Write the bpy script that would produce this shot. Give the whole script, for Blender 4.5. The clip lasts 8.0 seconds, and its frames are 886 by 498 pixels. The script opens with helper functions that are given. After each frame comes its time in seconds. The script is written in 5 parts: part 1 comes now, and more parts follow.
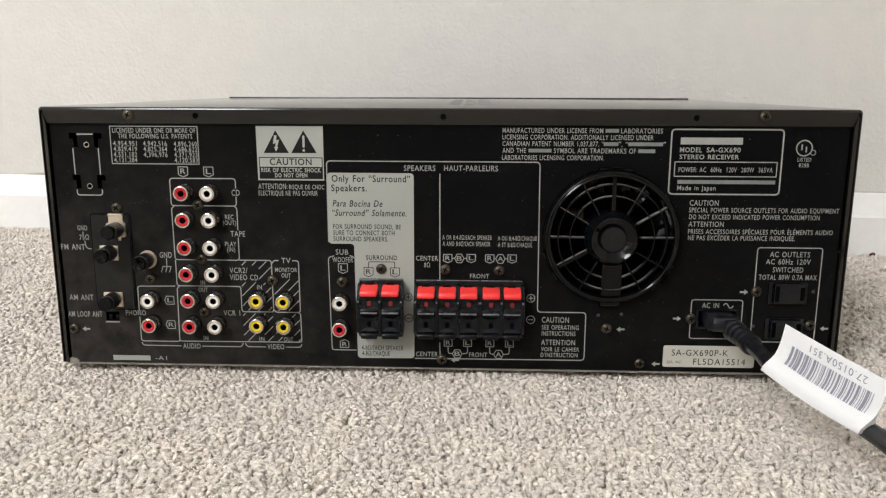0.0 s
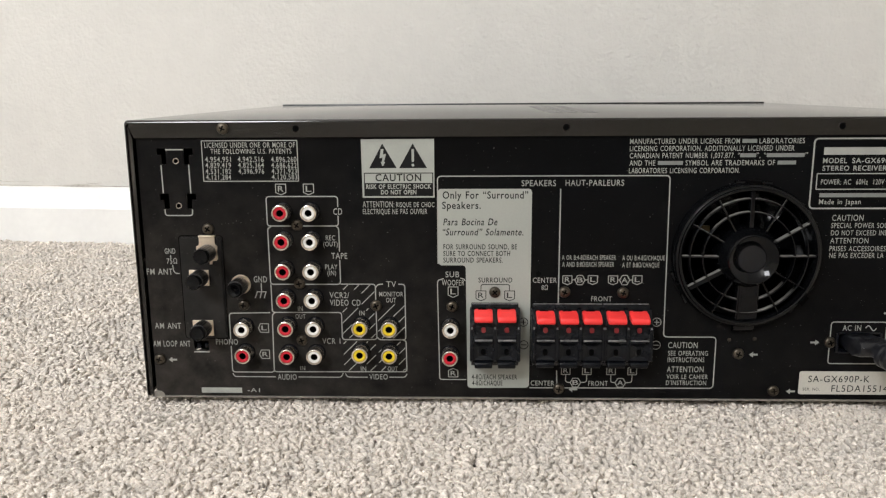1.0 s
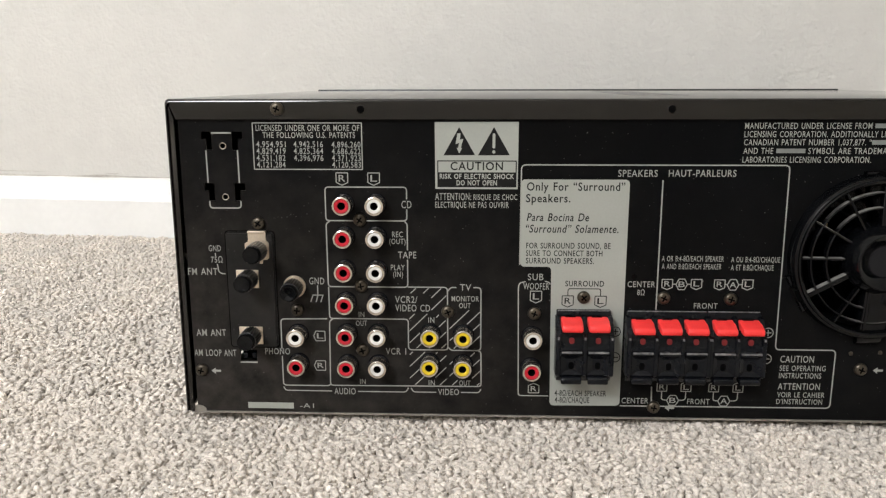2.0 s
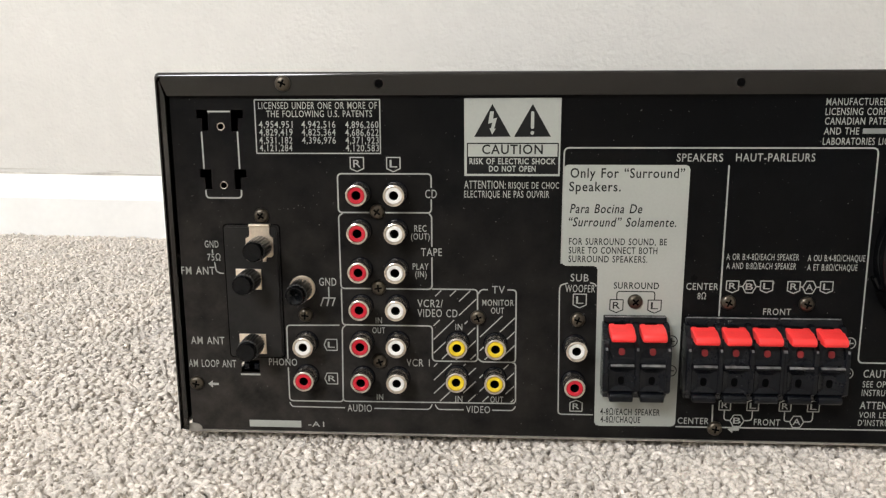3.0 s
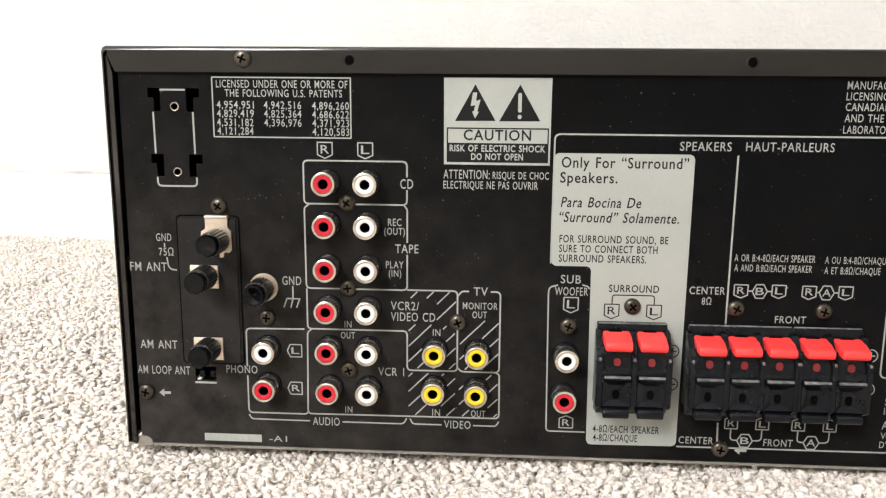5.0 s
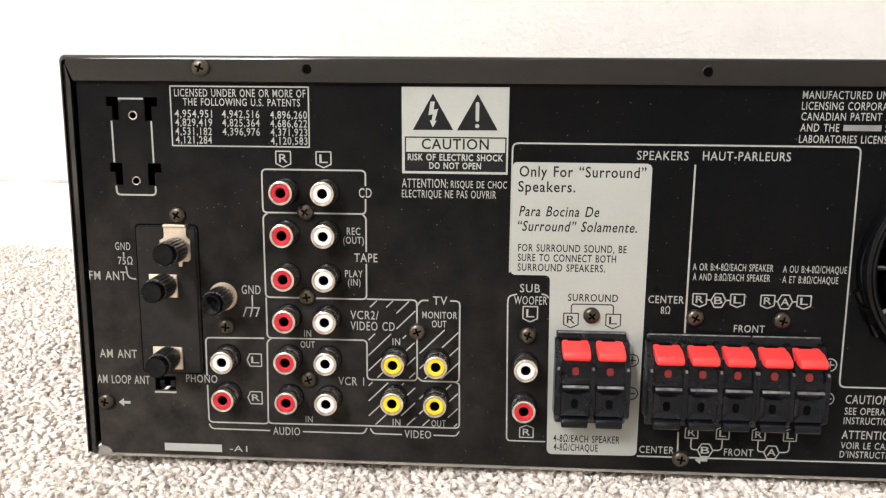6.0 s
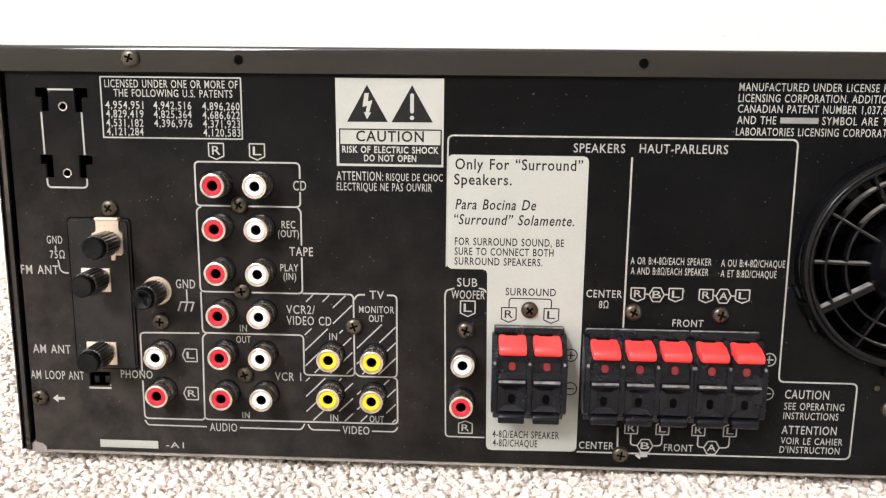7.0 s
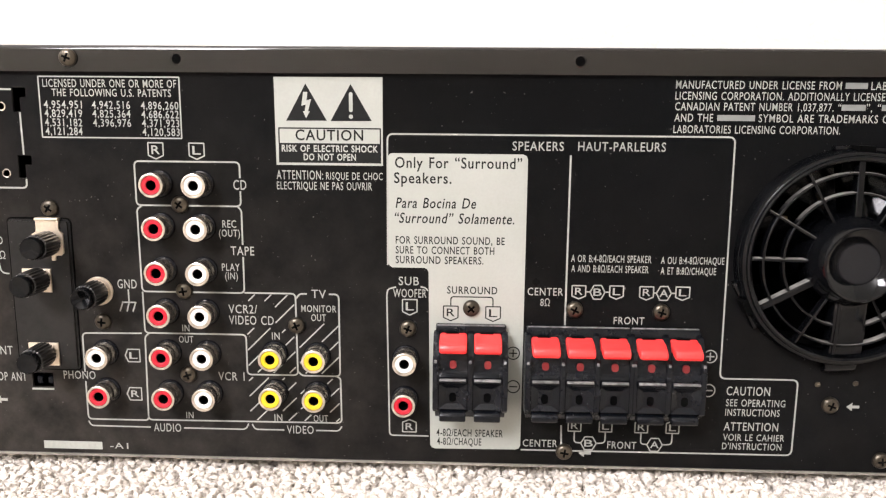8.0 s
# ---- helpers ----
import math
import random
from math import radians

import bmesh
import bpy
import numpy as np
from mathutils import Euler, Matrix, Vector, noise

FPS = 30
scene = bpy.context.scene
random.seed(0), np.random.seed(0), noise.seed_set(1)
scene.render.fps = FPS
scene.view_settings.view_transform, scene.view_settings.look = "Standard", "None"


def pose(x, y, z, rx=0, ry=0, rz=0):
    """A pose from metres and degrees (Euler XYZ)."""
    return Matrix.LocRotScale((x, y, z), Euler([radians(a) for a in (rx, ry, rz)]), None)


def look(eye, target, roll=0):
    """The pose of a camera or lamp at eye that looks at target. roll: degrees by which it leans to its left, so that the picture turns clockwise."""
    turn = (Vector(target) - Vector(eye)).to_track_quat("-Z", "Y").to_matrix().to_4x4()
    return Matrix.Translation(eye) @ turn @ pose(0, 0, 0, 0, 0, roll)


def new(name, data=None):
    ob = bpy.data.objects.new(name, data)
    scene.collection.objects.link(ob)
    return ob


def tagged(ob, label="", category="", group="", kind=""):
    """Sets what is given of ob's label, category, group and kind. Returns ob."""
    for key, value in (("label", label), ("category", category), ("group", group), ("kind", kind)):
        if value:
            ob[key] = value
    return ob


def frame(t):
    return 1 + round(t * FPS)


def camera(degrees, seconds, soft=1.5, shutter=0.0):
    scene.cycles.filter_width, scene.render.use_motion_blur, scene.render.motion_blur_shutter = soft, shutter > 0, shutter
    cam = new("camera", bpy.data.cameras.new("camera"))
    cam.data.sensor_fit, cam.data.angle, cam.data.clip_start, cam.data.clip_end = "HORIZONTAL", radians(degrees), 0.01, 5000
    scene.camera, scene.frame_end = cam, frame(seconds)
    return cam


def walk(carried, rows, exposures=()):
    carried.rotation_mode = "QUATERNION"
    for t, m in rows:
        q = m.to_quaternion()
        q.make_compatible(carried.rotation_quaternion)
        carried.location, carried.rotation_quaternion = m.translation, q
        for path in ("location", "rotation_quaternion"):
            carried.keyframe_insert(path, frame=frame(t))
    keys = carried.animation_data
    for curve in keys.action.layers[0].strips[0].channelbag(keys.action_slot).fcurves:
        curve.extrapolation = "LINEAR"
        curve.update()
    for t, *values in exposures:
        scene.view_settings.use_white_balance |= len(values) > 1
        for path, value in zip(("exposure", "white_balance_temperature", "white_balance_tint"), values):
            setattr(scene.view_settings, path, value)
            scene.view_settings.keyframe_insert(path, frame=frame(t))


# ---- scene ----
cam = camera(59.0, 8.0, soft=1.25)
PATH = [
    (0.0, (0.0161, -0.4146, 0.1584), (-0.0578, 1.5421, -0.2487), 0.17),
    (0.5, (-0.0161, -0.4041, 0.1623), (-0.0858, 1.5542, -0.2379), -0.43),
    (1.0, (-0.0465, -0.3830, 0.1617), (-0.1126, 1.5749, -0.2410), -0.38),
    (1.5, (-0.0650, -0.3601, 0.1579), (-0.1385, 1.5973, -0.2462), -0.37),
    (2.0, (-0.0818, -0.3368, 0.1541), (-0.1634, 1.6175, -0.2630), -0.11),
    (2.2, (-0.0848, -0.3277, 0.1514), (-0.1819, 1.6260, -0.2654), -0.04),
    (3.3, (-0.0954, -0.2829, 0.1376), (-0.2090, 1.6755, -0.2520), -0.18),
    (3.5, (-0.0990, -0.2769, 0.1355), (-0.1961, 1.6837, -0.2476), -0.29),
    (4.0, (-0.0992, -0.2687, 0.1312), (-0.1877, 1.6915, -0.2557), 0.03),
    (4.2, (-0.0961, -0.2665, 0.1307), (-0.1920, 1.6941, -0.2525), 0.24),
    (5.3, (-0.0813, -0.2648, 0.1299), (-0.1973, 1.6990, -0.2305), 0.50),
    (5.5, (-0.0798, -0.2660, 0.1301), (-0.1840, 1.7008, -0.2174), 0.29),
    (6.0, (-0.0706, -0.2638, 0.1299), (-0.1778, 1.7025, -0.2198), 0.55),
    (6.5, (-0.0613, -0.2618, 0.1290), (-0.1572, 1.7055, -0.2182), 0.65),
    (7.0, (-0.0515, -0.2597, 0.1285), (-0.1400, 1.7060, -0.2293), 0.67),
    (7.5, (-0.0434, -0.2592, 0.1279), (-0.1201, 1.7081, -0.2242), 0.56),
    (8.0, (-0.0337, -0.2591, 0.1280), (-0.1058, 1.7076, -0.2282), 0.49),
]
EXPOSURES = [(0.0, -0.46, 6500, 10), (2.2, -0.44, 6500, 10), (3.5, -0.2, 6500, 10), (4.0, 0.02, 6500, 10), (5.5, 0.23, 6550, 12), (6.0, 0.25, 6580, 13), (6.5, 0.46, 6600, 15), (8.0, 0.58, 6600, 16)]
walk(cam, [(t, look(eye, target, roll)) for t, eye, target, roll in PATH], EXPOSURES)

# ---- world and light: daylight from a window in the wall behind the camera ----
world = bpy.data.worlds.new("sky")
scene.world = world
world.use_nodes = True
wn = world.node_tree
sky = wn.nodes.new("ShaderNodeTexSky")
sky.sky_type = "NISHITA"
sky.sun_disc = False
sky.sun_elevation, sky.sun_rotation = radians(40), radians(200)
wn.nodes["Background"].inputs["Strength"].default_value = 0.12
wn.links.new(sky.outputs["Color"], wn.nodes["Background"].inputs["Color"])

# the room lies turned against the receiver; u runs along the wall behind it, v away from that wall
WALL_X, WALL_Y, WALL_SLOPE = -0.5, 0.464, -0.117
TURNED = Matrix.Translation((WALL_X, WALL_Y, 0)) @ Matrix.Rotation(math.atan(WALL_SLOPE), 4, "Z")
U0, U1, V1, ROOF = -1.8, 2.6, -2.7, 2.45
WIN_U0, WIN_U1, WIN_Z0, WIN_Z1 = -0.95, -0.15, 1.45, 2.35
WEST_V0, WEST_V1, WEST_Z0, WEST_Z1 = -2.15, -1.25, 1.0, 2.2


def room(u, v, z):
    return TURNED @ Vector((u, v, z))


def daylight(name, wide, high, watts, eye, target):
    """Sky light through a window's opening."""
    lamp = bpy.data.lights.new(name, "AREA")
    lamp.shape, lamp.size, lamp.size_y = "RECTANGLE", wide, high
    lamp.energy, lamp.color = watts, (0.96, 0.975, 1.0)
    new(name, lamp).matrix_world = look(eye, target)


mid_u, mid_z = (WIN_U0 + WIN_U1) / 2, (WIN_Z0 + WIN_Z1) / 2
mid_v, mid_w = (WEST_V0 + WEST_V1) / 2, (WEST_Z0 + WEST_Z1) / 2
daylight("south_window_light", WIN_U1 - WIN_U0, WIN_Z1 - WIN_Z0, 96, room(mid_u, V1 - 0.02, mid_z), room(mid_u, 0, mid_z))
daylight("west_window_light", WEST_V1 - WEST_V0, WEST_Z1 - WEST_Z0, 11, room(U0 - 0.02, mid_v, mid_w), room(0, mid_v, mid_w))


# ---- materials ----
def material(name, colour, rough=0.5, metal=0.0, vary=0.0, scale=40, fine=0.0, fine_scale=900, bump=0.0, bump_scale=600,
             second=None, specks=0.0, island=0.0, piece=0.0, coat=0.0, spec=0.5, rough_vary=0.0, depth=0.001):
    """A principled material: broad stains (vary, scale), fine grain (fine), relief (bump), and changes from piece to piece."""
    m = bpy.data.materials.new(name)
    m.use_nodes = True
    n, l = m.node_tree.nodes, m.node_tree.links
    p = n["Principled BSDF"]
    p.inputs["Roughness"].default_value, p.inputs["Metallic"].default_value = rough, metal
    p.inputs["Coat Weight"].default_value, p.inputs["Specular IOR Level"].default_value = coat, spec
    at = n.new("ShaderNodeTexCoord").outputs["Object"]
    if vary or fine or island or piece or rough_vary or bump:
        broad = n.new("ShaderNodeTexNoise")
        broad.inputs["Scale"].default_value, broad.inputs["Detail"].default_value = scale, 6
        l.new(at, broad.inputs["Vector"])
        grain = n.new("ShaderNodeTexNoise")
        grain.inputs["Scale"].default_value, grain.inputs["Detail"].default_value = fine_scale, 3
        l.new(at, grain.inputs["Vector"])

        def spread(source, amount):
            r = n.new("ShaderNodeMapRange")
            r.inputs["From Min"].default_value, r.inputs["From Max"].default_value = 0.25, 0.75
            r.inputs["To Min"].default_value, r.inputs["To Max"].default_value = 1 - amount, 1 + amount
            l.new(source, r.inputs["Value"])
            return r.outputs["Result"]

        value = spread(broad.outputs["Fac"], vary)
        terms = [spread(grain.outputs["Fac"], fine)]
        if island:
            r = n.new("ShaderNodeMapRange")
            r.inputs["To Min"].default_value, r.inputs["To Max"].default_value = 1 - island, 1 + island
            l.new(n.new("ShaderNodeNewGeometry").outputs["Random Per Island"], r.inputs["Value"])
            terms.append(r.outputs["Result"])
        if piece:
            r = n.new("ShaderNodeMapRange")
            r.inputs["To Min"].default_value, r.inputs["To Max"].default_value = 1 - piece, 1 + piece
            l.new(n.new("ShaderNodeObjectInfo").outputs["Random"], r.inputs["Value"])
            terms.append(r.outputs["Result"])
        for term in terms:
            times = n.new("ShaderNodeMath")
            times.operation = "MULTIPLY"
            l.new(value, times.inputs[0])
            l.new(term, times.inputs[1])
            value = times.outputs[0]
        tint = n.new("ShaderNodeMix")
        tint.data_type = "RGBA"
        tint.inputs["A"].default_value = (*colour, 1)
        tint.inputs["B"].default_value = (*(second or colour), 1)
        l.new(broad.outputs["Fac"], tint.inputs["Factor"])
        hsv = n.new("ShaderNodeHueSaturation")
        l.new(tint.outputs["Result"], hsv.inputs["Color"])
        l.new(value, hsv.inputs["Value"])
        l.new(hsv.outputs["Color"], p.inputs["Base Color"])
        if specks:
            # sparse pale dust flecks
            fleck = n.new("ShaderNodeTexNoise")
            fleck.inputs["Scale"].default_value, fleck.inputs["Detail"].default_value = 900, 2
            l.new(at, fleck.inputs["Vector"])
            r = n.new("ShaderNodeMapRange")
            r.inputs["From Min"].default_value, r.inputs["From Max"].default_value = 0.735, 0.80
            l.new(fleck.outputs["Fac"], r.inputs["Value"])
            dust = n.new("ShaderNodeMix")
            dust.data_type = "RGBA"
            dust.inputs["B"].default_value = (specks, specks * 0.97, specks * 0.92, 1)
            l.new(r.outputs["Result"], dust.inputs["Factor"])
            l.new(hsv.outputs["Color"], dust.inputs["A"])
            l.new(dust.outputs["Result"], p.inputs["Base Color"])
        if rough_vary:
            r = n.new("ShaderNodeMapRange")
            r.inputs["From Min"].default_value, r.inputs["From Max"].default_value = 0.3, 0.7
            r.inputs["To Min"].default_value, r.inputs["To Max"].default_value = rough - rough_vary, rough + rough_vary
            l.new(broad.outputs["Fac"], r.inputs["Value"])
            l.new(r.outputs["Result"], p.inputs["Roughness"])
        if bump:
            relief = n.new("ShaderNodeTexNoise")
            relief.inputs["Scale"].default_value, relief.inputs["Detail"].default_value = bump_scale, 4
            l.new(at, relief.inputs["Vector"])
            b = n.new("ShaderNodeBump")
            b.inputs["Strength"].default_value, b.inputs["Distance"].default_value = bump, depth
            l.new(relief.outputs["Fac"], b.inputs["Height"])
            l.new(b.outputs["Normal"], p.inputs["Normal"])
    else:
        p.inputs["Base Color"].default_value = (*colour, 1)
    return m


WALL = material("wall_paint", (0.69, 0.672, 0.632), 0.55, vary=0.03, scale=6, fine=0.025, fine_scale=60, bump=0.9, bump_scale=240, depth=0.001, specks=0.42)
TRIM = material("gloss_white_trim", (0.90, 0.895, 0.875), 0.32, vary=0.03, scale=14, fine=0.02, fine_scale=160, bump=0.15, bump_scale=70)
CEILING = material("ceiling_paint", (0.84, 0.83, 0.8), 0.8, vary=0.02, scale=4)
BACKING = material("carpet_backing", (0.84, 0.76, 0.67), 1.0, vary=0.2, scale=60, fine=0.3, fine_scale=400, bump=1.0, bump_scale=260, depth=0.004, spec=0.1)
YARN = material("beige_carpet_yarn", (0.955, 0.893, 0.825), 0.95, second=(0.90, 0.815, 0.725), vary=0.08, scale=26, fine=0.12, fine_scale=1500, island=0.12, spec=0.1, bump=0.15, bump_scale=1500, depth=0.001)
PANEL = material("black_panel_paint", (0.0024, 0.0027, 0.0032), 0.36, spec=0.058, specks=0.14, vary=0.4, scale=20, fine=0.15, fine_scale=2200, bump=0.12, bump_scale=1800, rough_vary=0.1, depth=0.0003)
COVER = material("dark_grey_cover_paint", (0.0115, 0.01, 0.0086), 0.085, spec=0.5, vary=0.14, scale=24, fine=0.12, fine_scale=3200)
BEZEL = material("black_plastic_bezel", (0.012, 0.012, 0.012), 0.35, vary=0.1)
BARE = material("bare_chassis_steel", (0.42, 0.41, 0.38), 0.42, 0.9, vary=0.2, scale=70, fine=0.1)
DARK = material("dark_interior", (0.0012, 0.0012, 0.0012), 0.9, vary=0.2, spec=0.05)
PRINT = material("pale_grey_print", (0.36, 0.375, 0.355), 0.55, second=(0.33, 0.325, 0.29), vary=0.16, scale=70, fine=0.08, fine_scale=1500)
INK = material("black_print", (0.006, 0.006, 0.006), 0.55, vary=0.1, spec=0.2)
SILVER = material("silver_grey_label_print", (0.365, 0.378, 0.343), 0.5, vary=0.04, scale=30, fine=0.03, fine_scale=1200)
STICKER = material("silver_sticker", (0.58, 0.56, 0.5), 0.45, vary=0.05, scale=40, fine=0.04)
PAPER = material("white_paper_label", (0.82, 0.82, 0.83), 0.6, vary=0.015, scale=60)
BARS = material("grey_label_ink", (0.27, 0.27, 0.33), 0.6, vary=0.1)
NICKEL = material("nickel_plate", (0.66, 0.60, 0.53), 0.2, 0.95, vary=0.35, scale=160, fine=0.12, fine_scale=1400, rough_vary=0.07, bump=0.1, bump_scale=900, piece=0.08, depth=0.0003)
TIN = material("tinned_steel_bracket", (0.72, 0.62, 0.50), 0.42, 0.85, vary=0.12, scale=130, fine=0.08, fine_scale=1100)
SCREW = material("bronze_black_screw", (0.085, 0.072, 0.055), 0.3, 0.8, vary=0.25, scale=220, fine=0.2, fine_scale=1500, piece=0.25)
RED = material("red_insulator", (0.56, 0.011, 0.028), 0.38, vary=0.06, scale=200, piece=0.06)
WHITE = material("white_insulator", (0.84, 0.82, 0.78), 0.35, vary=0.03, scale=200, piece=0.04)
YELLOW = material("yellow_insulator", (0.80, 0.58, 0.02), 0.36, vary=0.05, scale=200, piece=0.05)
LEVER = material("bright_red_lever_plastic", (0.95, 0.05, 0.048), 0.33, vary=0.04, scale=150, fine=0.03, coat=0.1)
# lever red with the wire hole's shade put into the colour
LEVER_SHADED = material("shaded_red_plastic", (0.19, 0.01, 0.012), 0.5, vary=0.1, scale=200)
TERMINAL = material("blue_black_terminal_plastic", (0.0048, 0.0056, 0.0078), 0.24, spec=0.24, vary=0.2, scale=90, fine=0.15, fine_scale=1500, bump=0.2, bump_scale=700, depth=0.0004, specks=0.12, rough_vary=0.07)
WORN = material("worn_plastic_edge", (0.125, 0.122, 0.12), 0.5, vary=0.85, scale=420, fine=0.3, fine_scale=1800)
def dusty_lit_tops(m, colour, low=0.35, high=0.85):
    """Grey dust with the catch of light from above, painted on upward faces."""
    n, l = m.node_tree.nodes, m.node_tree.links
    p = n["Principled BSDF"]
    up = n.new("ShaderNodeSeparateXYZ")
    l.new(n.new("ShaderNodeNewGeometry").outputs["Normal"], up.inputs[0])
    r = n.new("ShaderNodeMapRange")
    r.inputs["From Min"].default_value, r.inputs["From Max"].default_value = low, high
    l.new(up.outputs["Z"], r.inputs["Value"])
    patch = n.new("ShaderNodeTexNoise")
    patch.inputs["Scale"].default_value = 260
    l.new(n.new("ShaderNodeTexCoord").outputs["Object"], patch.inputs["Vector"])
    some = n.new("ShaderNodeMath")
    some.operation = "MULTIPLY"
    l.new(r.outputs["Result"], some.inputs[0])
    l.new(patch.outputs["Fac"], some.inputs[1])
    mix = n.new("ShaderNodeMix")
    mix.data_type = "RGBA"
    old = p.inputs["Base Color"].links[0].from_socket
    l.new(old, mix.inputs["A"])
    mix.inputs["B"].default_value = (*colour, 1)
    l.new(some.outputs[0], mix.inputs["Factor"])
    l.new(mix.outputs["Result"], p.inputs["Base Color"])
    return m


def filmed_sheen(m, colour, amount):
    """Old brownish dust in thin patches, with the panel's sheen painted into the colour."""
    n, l = m.node_tree.nodes, m.node_tree.links
    p = n["Principled BSDF"]
    place = n.new("ShaderNodeTexCoord").outputs["Object"]
    along = n.new("ShaderNodeSeparateXYZ")
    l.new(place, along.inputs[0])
    # paler to the left, standing in for the sheen there
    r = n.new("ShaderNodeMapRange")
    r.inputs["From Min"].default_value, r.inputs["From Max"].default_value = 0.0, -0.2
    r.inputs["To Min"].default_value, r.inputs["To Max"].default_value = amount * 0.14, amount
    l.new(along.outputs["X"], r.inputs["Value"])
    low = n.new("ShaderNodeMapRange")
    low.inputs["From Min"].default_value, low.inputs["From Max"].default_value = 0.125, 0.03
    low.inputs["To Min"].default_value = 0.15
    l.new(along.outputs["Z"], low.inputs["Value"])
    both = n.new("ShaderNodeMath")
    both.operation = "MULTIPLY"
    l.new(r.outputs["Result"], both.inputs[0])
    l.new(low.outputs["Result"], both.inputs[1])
    patch = n.new("ShaderNodeTexNoise")
    patch.inputs["Scale"].default_value, patch.inputs["Detail"].default_value = 70, 9
    patch.inputs["Roughness"].default_value = 0.68
    l.new(place, patch.inputs["Vector"])
    blotch = n.new("ShaderNodeMapRange")
    blotch.inputs["From Min"].default_value, blotch.inputs["From Max"].default_value = 0.2, 0.8
    l.new(patch.outputs["Fac"], blotch.inputs["Value"])
    some = n.new("ShaderNodeMath")
    some.operation = "MULTIPLY"
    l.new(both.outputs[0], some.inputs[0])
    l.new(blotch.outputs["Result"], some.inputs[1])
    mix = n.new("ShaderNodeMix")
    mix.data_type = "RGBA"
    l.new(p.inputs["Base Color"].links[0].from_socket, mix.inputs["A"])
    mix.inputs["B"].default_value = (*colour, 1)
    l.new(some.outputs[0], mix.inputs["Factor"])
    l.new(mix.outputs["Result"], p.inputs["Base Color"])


filmed_sheen(PANEL, (0.087, 0.076, 0.067), 0.68)
FAN = material("glossy_black_fan_plastic", (0.0030, 0.0032, 0.0038), 0.1, spec=0.22, vary=0.2, scale=110, fine=0.15, fine_scale=1600, rough_vary=0.03)
FADED = material("thin_pale_print", (0.2, 0.21, 0.2), 0.55, vary=0.1, scale=300)
FIBRE = material("beige_carpet_fibre", (0.95, 0.90, 0.845), 0.6, second=(0.89, 0.82, 0.745), vary=0.06, scale=26, island=0.12, spec=0.2)
# light shines through the thin fibres
for soft_yarn, share in ((FIBRE, 0.3), (YARN, 0.1)):
    n, l = soft_yarn.node_tree.nodes, soft_yarn.node_tree.links
    lit_through = n.new("ShaderNodeBsdfTranslucent")
    l.new(n["Principled BSDF"].inputs["Base Color"].links[0].from_socket, lit_through.inputs["Color"])
    blend = n.new("ShaderNodeMixShader")
    blend.inputs["Fac"].default_value = share
    l.new(n["Principled BSDF"].outputs["BSDF"], blend.inputs[1])
    l.new(lit_through.outputs["BSDF"], blend.inputs[2])
    l.new(blend.outputs["Shader"], n["Material Output"].inputs["Surface"])
KNOB = material("black_knob_plastic", (0.014, 0.013, 0.012), 0.3, vary=0.2, scale=200, fine=0.2, fine_scale=1600)
SPOKE = material("lit_top_fan_plastic", (0.0030, 0.0032, 0.0038), 0.12, spec=0.2, vary=0.2, scale=110, fine=0.15, fine_scale=1600)
# the bright upper edges of rings and spokes are put into the colour
dusty_lit_tops(SPOKE, (0.5, 0.48, 0.45), 0.55, 0.92)
TIP = material("smoky_knob_tip", (0.004, 0.0042, 0.0048), 0.14, spec=0.2, vary=0.2, scale=300)
PLATE = material("matt_black_plate", (0.006, 0.006, 0.0063), 0.38, spec=0.22, vary=0.2, scale=60, fine=0.15, specks=0.12)
BEAD = material("grey_caulk", (0.50, 0.47, 0.42), 0.8, vary=0.3, scale=40, fine=0.2, fine_scale=300)
filmed_sheen(PLATE, (0.083, 0.075, 0.068), 0.4)
LINT = material("dark_red_lint", (0.12, 0.02, 0.025), 0.9, vary=0.2, scale=300)
RUBBER = material("black_cord_rubber", (0.011, 0.0115, 0.014), 0.3, vary=0.25, scale=120, fine=0.2, fine_scale=900, bump=0.2, bump_scale=260)
OUTLET = material("black_socket_plastic", (0.005, 0.0056, 0.008), 0.22, spec=0.35, vary=0.15, scale=120)
INNARD = material("brown_inner_board", (0.2, 0.13, 0.05), 0.6, vary=0.3, scale=100)
VENT = material("dark_vent_slots", (0.05, 0.048, 0.045), 0.3, vary=0.1)

# ---- building helpers: mm on the back panel, x to the right, z up, d out of the panel ----
PY = 0.0015
ORIGIN = {}


def at(x, d, z):
    return Vector((x / 1000, PY - d / 1000, z / 1000))


def mesh_of(name, bm, mat, sharp=35):
    bmesh.ops.recalc_face_normals(bm, faces=bm.faces)
    me = bpy.data.meshes.new(name)
    bm.to_mesh(me)
    bm.free()
    me.materials.append(mat)
    if sharp:
        me.polygons.foreach_set("use_smooth", [True] * len(me.polygons))
        me.set_sharp_from_angle(angle=radians(sharp))
    return me


def thing(name, place, label, category, group="", kind=""):
    ob = new(name)
    ob.empty_display_size = 0.02
    ob.location = place
    ORIGIN[ob.name] = Vector(place)
    return tagged(ob, label, category, group, kind)


def put(name, me, parent, label="", place=None):
    """Links a mesh as one object under a thing or a part; place: its own origin in the world, to which the mesh is relative."""
    ob = new(name, me)
    ob.parent = parent
    spot = Vector(place) if place is not None else Vector((0, 0, 0))
    ob.location = spot - ORIGIN[parent.name]
    ORIGIN[ob.name] = spot
    return tagged(ob, label)


def part(name, bm, mat, parent, label="", place=None, sharp=35):
    return put(name, mesh_of(name, bm, mat, sharp), parent, label, place)


